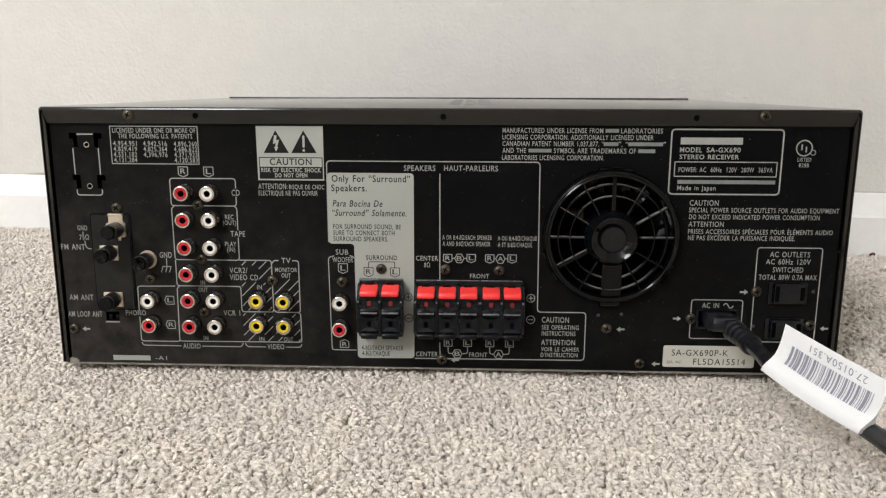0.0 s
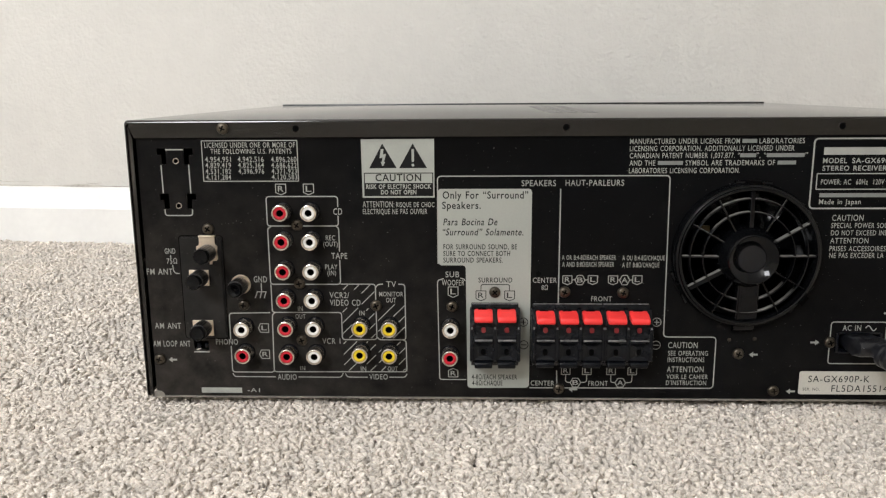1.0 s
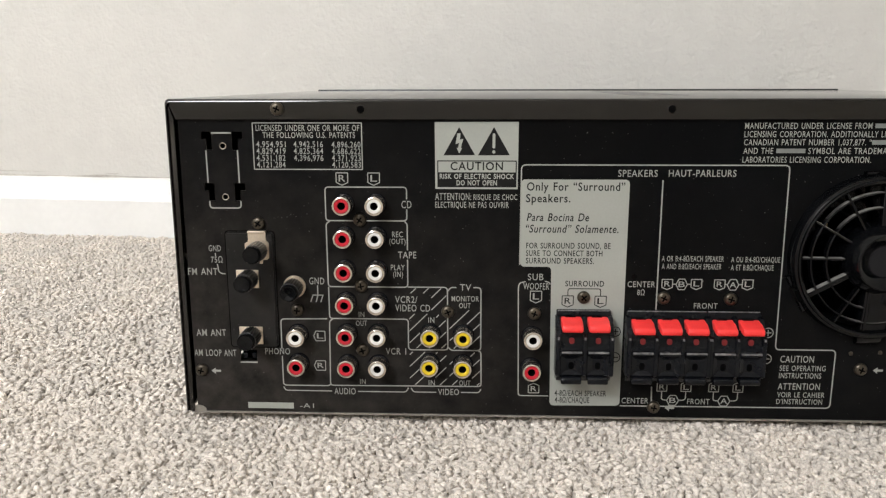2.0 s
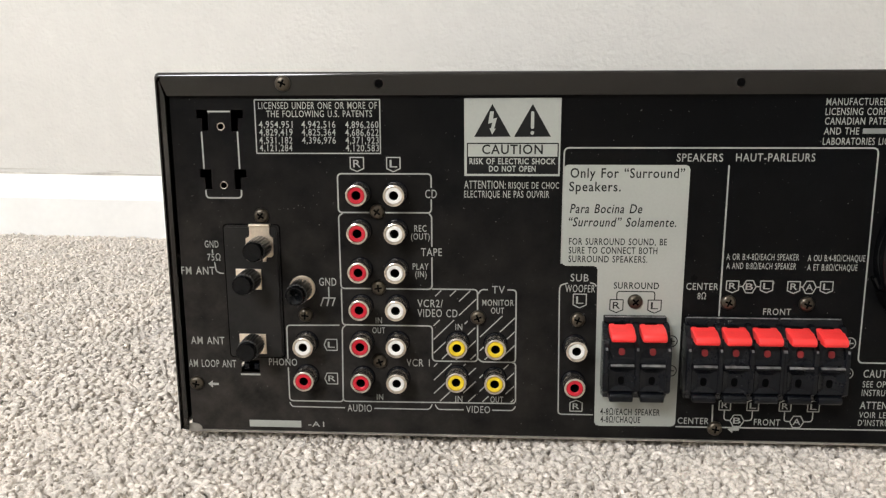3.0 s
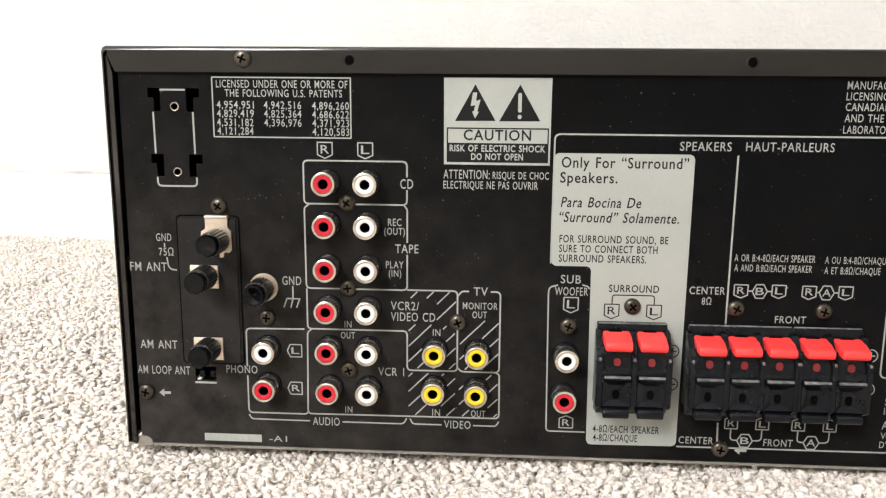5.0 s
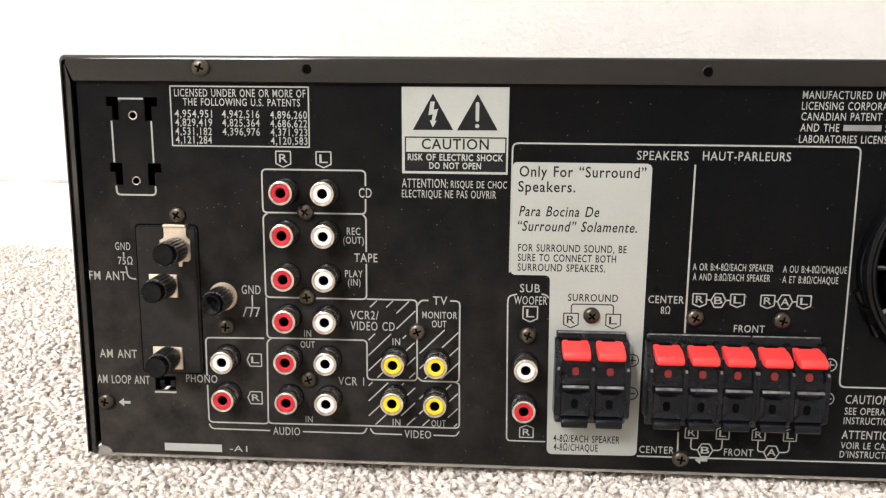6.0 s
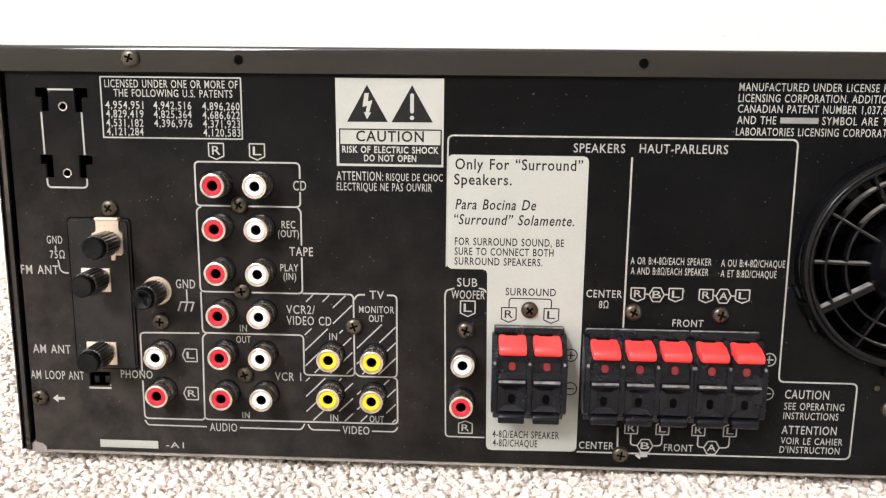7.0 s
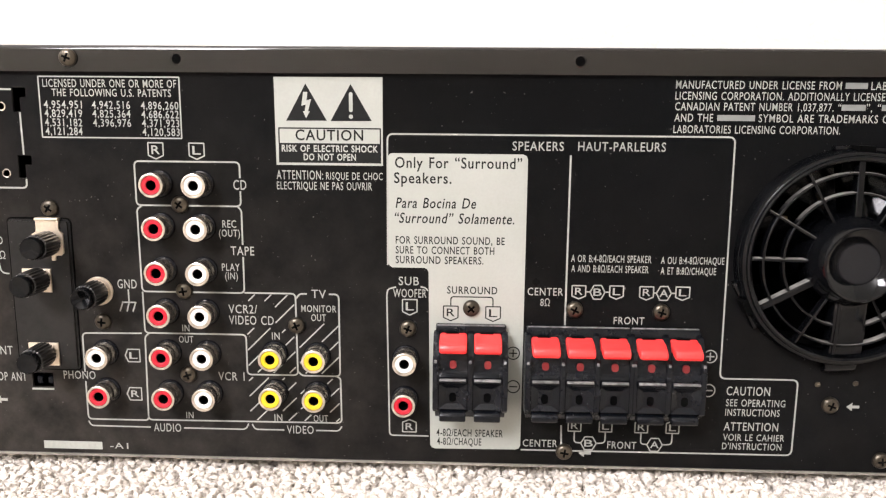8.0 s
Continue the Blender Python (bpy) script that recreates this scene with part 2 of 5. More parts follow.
def alone(name, bm, mat, label, category, group="", kind="", sharp=35):
    ob = new(name, mesh_of(name, bm, mat, sharp))
    ORIGIN[ob.name] = Vector((0, 0, 0))
    return tagged(ob, label, category, group, kind)


def box(bm, lo, hi, turn=None, bevel=0.0):
    x0, y0, z0 = lo
    x1, y1, z1 = hi
    vs = [bm.verts.new(v) for v in ((x0, y0, z0), (x1, y0, z0), (x1, y1, z0), (x0, y1, z0), (x0, y0, z1), (x1, y0, z1), (x1, y1, z1), (x0, y1, z1))]
    fs = [bm.faces.new([vs[k] for k in f]) for f in ((0, 3, 2, 1), (4, 5, 6, 7), (0, 1, 5, 4), (1, 2, 6, 5), (2, 3, 7, 6), (3, 0, 4, 7))]
    if bevel:
        made = bmesh.ops.bevel(bm, geom=list({e for f in fs for e in f.edges}), offset=bevel, segments=2, profile=0.5, affect="EDGES")
        vs = list({v for v in vs if v.is_valid} | set(made["verts"]))
    if turn is not None:
        bmesh.ops.transform(bm, matrix=turn, verts=vs)
    return vs


def slab(bm, x0, x1, z0, z1, d0, d1, bevel=0.0):
    return box(bm, (x0 / 1000, PY - d1 / 1000, z0 / 1000), (x1 / 1000, PY - d0 / 1000, z1 / 1000), None, bevel / 1000)


def prism(bm, pts, d0, d1):
    """A flat shape (x, z) on the panel, from depth d0 out to d1."""
    back = [bm.verts.new(at(x, d0, z)) for x, z in pts]
    front = [bm.verts.new(at(x, d1, z)) for x, z in pts]
    bm.faces.new(front)
    bm.faces.new(back[::-1])
    for k in range(len(pts)):
        j = (k + 1) % len(pts)
        bm.faces.new((back[k], back[j], front[j], front[k]))


def profile_x(bm, pts, x0, x1, bevel=0.0):
    """A side profile (d, z), drawn out from x0 to x1."""
    a = [bm.verts.new(at(x0, d, z)) for d, z in pts]
    b = [bm.verts.new(at(x1, d, z)) for d, z in pts]
    fs = [bm.faces.new(a), bm.faces.new(b[::-1])]
    for k in range(len(pts)):
        j = (k + 1) % len(pts)
        fs.append(bm.faces.new((a[k], b[k], b[j], a[j])))
    if bevel:
        bmesh.ops.bevel(bm, geom=list({e for f in fs for e in f.edges}), offset=bevel / 1000, segments=2, profile=0.5, affect="EDGES")


def lathe(bm, profile, seg=32, cx=0.0, cz=0.0, flute=0.0, base=None):
    """Turns a profile of (radius, d) round an axis that stands out of the panel."""
    rings = []
    o = base if base is not None else Vector((0, 0, 0))
    for r, d in profile:
        if r < 1e-6:
            rings.append([bm.verts.new(o + Vector((cx / 1000, -d / 1000, cz / 1000)))])
            continue
        ring = []
        for k in range(seg):
            a = 2 * math.pi * k / seg
            q = r * (1 - flute * (k % 2))
            ring.append(bm.verts.new(o + Vector(((cx + q * math.cos(a)) / 1000, -d / 1000, (cz + q * math.sin(a)) / 1000))))
        rings.append(ring)
    for a, b in zip(rings, rings[1:]):
        for k in range(seg):
            j = (k + 1) % seg
            if len(a) == 1 and len(b) > 1:
                bm.faces.new((a[0], b[k], b[j]))
            elif len(b) == 1 and len(a) > 1:
                bm.faces.new((a[k], a[j], b[0]))
            elif len(a) > 1:
                bm.faces.new((a[k], a[j], b[j], b[k]))


def tube(bm, pts, radii, seg=16):
    """A round cord along points in metres."""
    pts = [Vector(p) for p in pts]
    side = Vector((0, 0, 1))
    rings = []
    for k, p in enumerate(pts):
        way = (pts[min(k + 1, len(pts) - 1)] - pts[max(k - 1, 0)]).normalized()
        side = (side - way * side.dot(way)).normalized()
        other = way.cross(side)
        r = radii[k] if isinstance(radii, list) else radii
        rings.append([bm.verts.new(p + r * (math.cos(2 * math.pi * i / seg) * side + math.sin(2 * math.pi * i / seg) * other)) for i in range(seg)])
    for a, b in zip(rings, rings[1:]):
        for i in range(seg):
            j = (i + 1) % seg
            bm.faces.new((a[i], a[j], b[j], b[i]))
    bm.faces.new(rings[0][::-1])
    bm.faces.new(rings[-1])


def spline(pts, steps=8):
    """Catmull-Rom through points."""
    pts = [Vector(p) for p in pts]
    out = []
    for k in range(len(pts) - 1):
        p0, p1, p2, p3 = pts[max(k - 1, 0)], pts[k], pts[k + 1], pts[min(k + 2, len(pts) - 1)]
        for i in range(steps):
            t = i / steps
            out.append(0.5 * (2 * p1 + (p2 - p0) * t + (2 * p0 - 5 * p1 + 4 * p2 - p3) * t * t + (3 * p1 - p0 - 3 * p2 + p3) * t ** 3))
    return out + [pts[-1]]


def rounded(x0, x1, z0, z1, r, corners="abcd", steps=4):
    """A rectangle, counter-clockwise from its low left; corners a low left, b low right, c top right, d top left are rounded."""
    out = []
    for key, cx, cz, a0 in (("a", x0, z0, 180), ("b", x1, z0, 270), ("c", x1, z1, 0), ("d", x0, z1, 90)):
        if key not in corners:
            out.append((cx, cz))
            continue
        mx, mz = cx + (r if key in "ad" else -r), cz + (r if key in "ab" else -r)
        for k in range(steps + 1):
            a = radians(a0 + 90 * k / steps)
            out.append((mx + r * math.cos(a), mz + r * math.sin(a)))
    return out


def soften(pts, r, steps=4):
    """Rounds the inner corners of an open line."""
    out = [Vector(pts[0])]
    for a, b, c in zip(pts, pts[1:], pts[2:]):
        a, b, c = Vector(a), Vector(b), Vector(c)
        q = min(r, (a - b).length / 2, (c - b).length / 2)
        s, e = b + (a - b).normalized() * q, b + (c - b).normalized() * q
        for k in range(steps + 1):
            t = k / steps
            out.append((1 - t) ** 2 * s + 2 * t * (1 - t) * b + t * t * e)
    return out + [Vector(pts[-1])]


def ribbon(bm, pts, width=0.55, d=0.12, closed=False):
    """A flat printed line along (x, z) points."""
    pts = [Vector(p) for p in pts]
    n = len(pts)
    left, right = [], []
    for k, p in enumerate(pts):
        a = pts[(k - 1) % n] if closed or k else p
        b = pts[(k + 1) % n] if closed or k < n - 1 else p
        u = (p - a).normalized() if (p - a).length > 1e-6 else (b - p).normalized()
        w = (b - p).normalized() if (b - p).length > 1e-6 else u
        way = (u + w).normalized() if (u + w).length > 1e-6 else u
        side = Vector((-way.y, way.x)) * (width / 2 / max(0.5, way.dot(u)))
        left.append(bm.verts.new(at(*(p + side).to_tuple()[:1], d, (p + side).y)))
        right.append(bm.verts.new(at(*(p - side).to_tuple()[:1], d, (p - side).y)))
    for k in range(n if closed else n - 1):
        j = (k + 1) % n
        bm.faces.new((left[k], right[k], right[j], left[j]))


def flat(bm, pts, d):
    bm.faces.new([bm.verts.new(at(x, d, z)) for x, z in pts])


GLYPHS = {}


def lettering_mesh(text, bold=0.004, shear=0.0):
    """The outline of a text in the built-in font, as filled faces: corner points and faces, 1 high for a capital letter."""
    key = (text, bold, shear)
    if key not in GLYPHS:
        cu = bpy.data.curves.new("text", "FONT")
        cu.body, cu.offset, cu.shear, cu.resolution_u = text, bold, shear, 3
        cu.space_character, cu.space_word = 1.12, 1.25
        ob = new("text", cu)
        bpy.context.view_layer.update()
        me = ob.evaluated_get(bpy.context.evaluated_depsgraph_get()).to_mesh()
        vs, fs = [v.co.to_2d() for v in me.vertices], [list(p.vertices) for p in me.polygons]
        ob.evaluated_get(bpy.context.evaluated_depsgraph_get()).to_mesh_clear()
        bpy.data.objects.remove(ob)
        bpy.data.curves.remove(cu)
        GLYPHS[key] = (vs, fs)
    return GLYPHS[key]


CAP = max(v.y for v in lettering_mesh("H", 0.0)[0])


def letters(bm, text, x0, x1, z, h, d=0.12, bold=0.004, shear=0.0):
    """Sets a line of text between x0 and x1 on the base line z, capitals h high."""
    vs, fs = lettering_mesh(text, bold, shear)
    lo, hi = min(v.x for v in vs), max(v.x for v in vs)
    k = (x1 - x0) / (hi - lo)
    made = [bm.verts.new(at(x0 + (v.x - lo) * k, d, z + v.y * h / CAP)) for v in vs]
    for f in fs:
        bm.faces.new([made[i] for i in f])


def shield(cx, cz, w, h, point="down"):
    """The five-cornered badge round a channel letter."""
    a, b, t = w / 2, h / 2, h * 0.22
    if point == "down":
        return [(cx - a, cz + b), (cx + a, cz + b), (cx + a, cz - b + t), (cx, cz - b), (cx - a, cz - b + t)]
    if point == "up":
        return [(cx - a, cz - b), (cx + a, cz - b), (cx + a, cz + b - t), (cx, cz + b), (cx - a, cz + b - t)]
    if point == "left":
        return [(cx + a, cz + b), (cx + a, cz - b), (cx - a + t, cz - b), (cx - a, cz), (cx - a + t, cz + b)]
    return [(cx - a, cz), (cx - a / 2, cz - b), (cx + a / 2, cz - b), (cx + a, cz), (cx + a / 2, cz + b), (cx - a / 2, cz + b)]


# ---- the room ----
def room_box(bm, lo, hi):
    box(bm, lo, hi, TURNED)


bm = bmesh.new()
room_box(bm, (U0 - 0.1, V1 - 0.1, -0.05), (U1 + 0.1, 0.1, -0.0065))
floor = alone("floor", bm, BACKING, "beige cut-pile carpet laid wall to wall", "carpet", kind="structure", sharp=0)

bm = bmesh.new()
room_box(bm, (U0 - 0.1, 0, -0.05), (U1 + 0.1, 0.1, ROOF))
alone("wall_north", bm, WALL, "off-white painted plaster wall behind the receiver", "wall", kind="structure", sharp=0)
bm = bmesh.new()
for lo, hi in (((U0 - 0.1, V1, -0.0065), (U0, WEST_V0, ROOF)), ((U0 - 0.1, WEST_V1, -0.0065), (U0, 0, ROOF)),
               ((U0 - 0.1, WEST_V0, -0.0065), (U0, WEST_V1, WEST_Z0)), ((U0 - 0.1, WEST_V0, WEST_Z1), (U0, WEST_V1, ROOF))):
    room_box(bm, lo, hi)
alone("wall_west", bm, WALL, "off-white painted plaster wall with a window opening", "wall", kind="structure", sharp=0)
bm = bmesh.new()
room_box(bm, (U1, V1, -0.0065), (U1 + 0.1, 0, ROOF))
alone("wall_east", bm, WALL, "off-white painted plaster wall", "wall", kind="structure", sharp=0)
bm = bmesh.new()
for lo, hi in (((U0 - 0.1, V1 - 0.12, -0.0065), (WIN_U0, V1, ROOF)), ((WIN_U1, V1 - 0.12, -0.0065), (U1 + 0.1, V1, ROOF)),
               ((WIN_U0, V1 - 0.12, -0.0065), (WIN_U1, V1, WIN_Z0)), ((WIN_U0, V1 - 0.12, WIN_Z1), (WIN_U1, V1, ROOF))):
    room_box(bm, lo, hi)
alone("wall_south", bm, WALL, "off-white painted plaster wall with a window opening", "wall", kind="structure", sharp=0)
bm = bmesh.new()
room_box(bm, (U0 - 0.1, V1 - 0.12, ROOF), (U1 + 0.1, 0.1, ROOF + 0.1))
alone("ceiling", bm, CEILING, "white painted ceiling", "ceiling", kind="structure", sharp=0)

window = thing("window_1", room(mid_u, V1 - 0.06, WIN_Z0), "white painted window in the wall", "window", kind="structure")
bm = bmesh.new()
for a, b, c, e in ((WIN_U0, WIN_U0 + 0.05, WIN_Z0, WIN_Z1), (WIN_U1 - 0.05, WIN_U1, WIN_Z0, WIN_Z1), (WIN_U0 + 0.05, WIN_U1 - 0.05, WIN_Z0, WIN_Z0 + 0.05),
                   (WIN_U0 + 0.05, WIN_U1 - 0.05, WIN_Z1 - 0.05, WIN_Z1), (mid_u - 0.02, mid_u + 0.02, WIN_Z0 + 0.05, WIN_Z1 - 0.05)):
    room_box(bm, (a, V1 - 0.09, c), (b, V1 - 0.04, e))
part("window_frame", bm, TRIM, window, sharp=0)
window = thing("window_2", room(U0 - 0.05, mid_v, WEST_Z0), "white painted window in the side wall", "window", kind="structure")
bm = bmesh.new()
for a, b, c, e in ((WEST_V0, WEST_V0 + 0.05, WEST_Z0, WEST_Z1), (WEST_V1 - 0.05, WEST_V1, WEST_Z0, WEST_Z1), (WEST_V0 + 0.05, WEST_V1 - 0.05, WEST_Z0, WEST_Z0 + 0.05),
                   (WEST_V0 + 0.05, WEST_V1 - 0.05, WEST_Z1 - 0.05, WEST_Z1)):
    room_box(bm, (U0 - 0.08, a, c), (U0 - 0.04, b, e))
part("window_frame", bm, TRIM, window, sharp=0)


def baseboard(name, u0, u1, label):
    """A moulded skirting with a sloping top above a small step."""
    bm = bmesh.new()
    side = [(0, -0.0065), (-0.0145, -0.0065), (-0.0145, 0.0355), (-0.0138, 0.0366), (-0.0128, 0.0374), (-0.0095, 0.0445), (-0.0070, 0.0530), (-0.0055, 0.0570), (-0.004, 0.0578), (0, 0.0584)]
    a = [bm.verts.new(room(u0, v - 0.0005, z)) for v, z in side]
    b = [bm.verts.new(room(u1, v - 0.0005, z)) for v, z in side]
    bm.faces.new(a)
    bm.faces.new(b[::-1])
    for k in range(len(side)):
        j = (k + 1) % len(side)
        bm.faces.new((a[k], b[k], b[j], a[j]))
    alone(name, bm, TRIM, label, "baseboard", kind="structure", sharp=25)


baseboard("baseboard", U0, U1, "white gloss-painted moulded baseboard along the wall")

# an uneven bead of old caulk in the joint above the baseboard
bm = bmesh.new()
steps = [U0 + k * 0.006 for k in range(int((U1 - U0) / 0.006))]
bead = []
for q in steps:
    w = 0.0006 + 0.0011 * max(0.0, noise.noise((q * 17, 0, 0)) + 0.1 * noise.noise((q * 90, 3, 0)))
    bead.append([bm.verts.new(room(q, -0.0003 - a, 0.0580 + b)) for a, b in ((0.0, 2.2 * w), (w * 0.6, 1.1 * w), (w * 2.2, 0.0006), (w * 2.2, -0.0004))])
for a, b in zip(bead, bead[1:]):
    for k in range(3):
        bm.faces.new((a[k], b[k], b[k + 1], a[k + 1]))
alone("trim", bm, BEAD, "greyish uneven caulk line above the baseboard", "trim", kind="structure", sharp=0)



def flake(name, u0, u1, z0, wide):
    """A ragged lifted edge of old paint along the wall."""
    bm = bmesh.new()
    count = int((u1 - u0) / 0.002)
    edge = []
    for k in range(count + 1):
        q = u0 + (u1 - u0) * k / count
        fade = math.sin(math.pi * min(1.0, 0.08 + k / count)) ** 0.5 if k < count else 0.1
        z = z0 + 0.0011 * noise.noise((q * 60, 5, 0)) + 0.0006 * noise.noise((q * 210, 9, 0))
        w = wide * fade * (0.55 + 0.6 * abs(noise.noise((q * 140, 2, 0))))
        edge.append([bm.verts.new(room(q, a, z + b)) for a, b in ((-0.0001, w), (-0.0005 - 0.3 * w, 0.1 * w), (-0.0001, -0.6 * w))])
    for a, b in zip(edge, edge[1:]):
        for k in range(2):
            bm.faces.new((a[k], b[k], b[k + 1], a[k + 1]))
    alone(name, bm, BEAD, "ragged edge of old flaking paint on the wall", "trim", kind="structure", sharp=0)


flake("trim", -0.26, -0.008, 0.0632, 0.0009)
flake("trim", 0.034, 0.052, 0.0622, 0.0006)

# ---- the receiver ----
W, TOP, LOW, DEEP = 215.9, 147.2, 3.5, 326.0
receiver = thing("receiver", (0, 0.16, LOW / 1000), "black stereo receiver, its back panel full of sockets, on carpet", "receiver")


def ell(x0, x1, z0, z1, s0, s1, z2):
    """An upright slot with a wider head."""
    return [(s0, z2), (s1, z2), (s1, z0), (x1, z0), (x1, z1), (x0, z1), (x0, z0), (s0, z0)] if x0 < s0 and s1 < x1 else (
        [(s0, z2), (s1, z2), (s1, z1), (x0, z1), (x0, z0), (s0, z0)] if x0 < s0 else [(s0, z2), (s1, z2), (s1, z0), (x1, z0), (x1, z1), (s0, z1)])


FX, FZ = 90.2, 79.9
holes = [[(FX + 33.4 * math.cos(2 * math.pi * k / 64), FZ + 33.4 * math.sin(2 * math.pi * k / 64)) for k in range(64)],
         ell(-201.0, -196.6, 130.1, 133.3, -199.0, -196.6, 125.5), ell(-187.7, -183.0, 130.1, 133.3, -187.7, -185.1, 125.3),
         ell(-201.0, -196.5, 107.6, 110.8, -199.2, -196.5, 103.1), ell(-187.6, -182.8, 107.6, 110.8, -187.6, -185.1, 103.1),
         [(-189.3, 28.6), (-181.6, 28.6), (-181.6, 34.0), (-189.3, 34.0)],
         [(139.4, 29.4), (160.6, 29.4), (160.6, 39.4), (139.4, 39.4)]]
for hx, hz in ((-191.8, 127.1), (-191.9, 104.7)):
    holes.append([(hx + 1.25 * math.cos(2 * math.pi * k / 16), hz + 1.25 * math.sin(2 * math.pi * k / 16)) for k in range(16)])


def plate(bm, outline, cuts, d0, d1):
    """A sheet with holes."""
    edges = []
    for loop in [outline, *cuts]:
        vs = [bm.verts.new(at(x, d1, z)) for x, z in loop]
        edges += [bm.edges.new((vs[k], vs[(k + 1) % len(vs)])) for k in range(len(vs))]
    made = bmesh.ops.triangle_fill(bm, use_beauty=True, use_dissolve=False, edges=edges)
    faces = [f for f in made["geom"] if isinstance(f, bmesh.types.BMFace)]
    more = bmesh.ops.extrude_face_region(bm, geom=faces)
    bmesh.ops.translate(bm, vec=(0, (d1 - d0) / 1000, 0), verts=[v for v in more["geom"] if isinstance(v, bmesh.types.BMVert)])


bm = bmesh.new()
plate(bm, [(-210.9, LOW), (210.9, LOW), (210.9, 140.5), (-210.9, 140.5)], holes, -1.0, 0.0)
part("back_panel", bm, PANEL, receiver, "black painted steel back panel with printed markings", sharp=30)

# folded cover: top, two sides, and the flange that is turned down over the panel
bm = bmesh.new()
fold = [(-W, LOW + 0.5), (-W, TOP - 1.5), (-W + 0.5, TOP - 0.5), (-W + 1.5, TOP), (W - 1.5, TOP), (W - 0.5, TOP - 0.5), (W, TOP - 1.5), (W, LOW + 0.5)]
inner = [(x - math.copysign(1.0, x) if abs(x) > W - 1.2 else x, min(z, TOP - 1.0)) for x, z in fold]

# a small round at the back edge, then straight to the front
sections = [(1.5, 1.6), (1.35, 0.7), (0.9, 0.2), (0.2, 0.0)]
rings = []
for d, inset in sections:
    rings.append([bm.verts.new(at(x - math.copysign(inset * (0.6 if abs(x) > W - 2 else 0), x), d, z - (inset if z > TOP - 2 else 0))) for x, z in fold])
rings.append([bm.verts.new(at(x, -DEEP, z)) for x, z in fold])
rings.append([bm.verts.new(at(x, -DEEP, z)) for x, z in inner])
rings.append([bm.verts.new(at(x, -1.4, z)) for x, z in inner])
for a, b in zip(rings, rings[1:]):
    for k in range(len(fold) - 1):
        bm.faces.new((a[k], a[k + 1], b[k + 1], b[k]))
cover = part("cover", bm, COVER, receiver, "dark grey painted folded steel cover", sharp=40)

bm = bmesh.new()
prism(bm, [(-211.2, 138.6), (211.2, 138.6), (213.6, 144.2), (213.2, TOP - 1.6), (-213.2, TOP - 1.6), (-213.6, 144.2)], 0.15, 1.5)
part("top_flange", bm, COVER, cover, sharp=30)
for s in (-1, 1):
    bm = bmesh.new()
    rim = [(s * 212.2, LOW + 0.5, 1.5), (s * (W - 0.3), LOW + 0.5, 0.5), (s * (W - 0.3), TOP - 4, 0.5), (s * 213.9, 144.0, 1.2), (s * 212.2, 138.2, 1.5)]
    front = [bm.verts.new(at(x, d, z)) for x, z, d in rim]
    back = [bm.verts.new(at(x, 0.05, z)) for x, z, d in rim]
    bm.faces.new(front)
    bm.faces.new(back[::-1])
    for k in range(5):
        bm.faces.new((back[k], back[(k + 1) % 5], front[(k + 1) % 5], front[k]))
    part("side_flange", bm, COVER, cover, sharp=30)
# holes in the flange
for x in (-130.9, 0.4, 131.4):
    bm = bmesh.new()
    lathe(bm, [(0, 1.55), (1.5, 1.55), (1.62, 1.5)], 24)
    hole = part("flange_hole", bm, DARK, cover, "dark punched hole", place=at(x, 0, 142.8))
    bm = bmesh.new()
    lathe(bm, [(1.5, 1.53), (1.62, 1.68), (1.8, 1.7), (2.0, 1.5)], 24)
    part("rim", bm, COVER, hole, "raised rim", place=at(x, 0, 142.8))

bm = bmesh.new()
box(bm, (-0.2145, PY + 0.328, LOW / 1000 + 0.002), (0.2145, PY + 0.334, 0.1481), None, 0.0008)
part("front_bezel", bm, BEZEL, receiver, "black front fascia seen edge on over the cover")
bm = bmesh.new()
slab(bm, -213.4, 213.4, LOW - 0.6, LOW + 0.35, -DEEP, 0.35)
chassis = part("chassis_tray", bm, BARE, receiver, "bare steel chassis edge under the panel", sharp=0)
bm = bmesh.new()
prism(bm, [(-214.0, 3.0), (-206.5, 3.0), (-207.0, 5.2), (-208.2, 6.2), (-210.5, 6.7), (-212.2, 6.2), (-213.4, 5.0)], 0.1, 0.5)
part("chassis_corner", bm, BARE, chassis)
for x, y in ((-0.17, 0.06), (0.17, 0.06), (-0.17, 0.29), (0.17, 0.29)):
    bm = bmesh.new()
    vs = bmesh.ops.create_cone(bm, cap_ends=True, segments=24, radius1=0.018, radius2=0.021, depth=0.0094)["verts"]
    bmesh.ops.translate(bm, vec=(x, y, -0.0018), verts=vs)
    part("foot", bm, RUBBER, receiver)

# louvres pressed into the top
for k, (x, w) in enumerate(((4, 7.5), (13.6, 6), (24, 8.5))):
    bm = bmesh.new()
    pts = [(x - w / 2, 80), (x + w / 2, 80), (x + w / 2, 240), (x - w / 2, 240)]
    lo = [bm.verts.new((px / 1000, PY + py / 1000, (TOP + 0.02) / 1000)) for px, py in pts]
    hi = [bm.verts.new((px / 1000, PY + py / 1000, (TOP + 0.12) / 1000)) for px, py in pts]
    bm.faces.new(hi)
    bm.faces.new(lo[::-1])
    for i in range(4):
        j = (i + 1) % 4
        bm.faces.new((lo[i], lo[j], hi[j], hi[i]))
    part("vent_slot", bm, VENT, cover, "dark ventilation slots in the top", sharp=0)

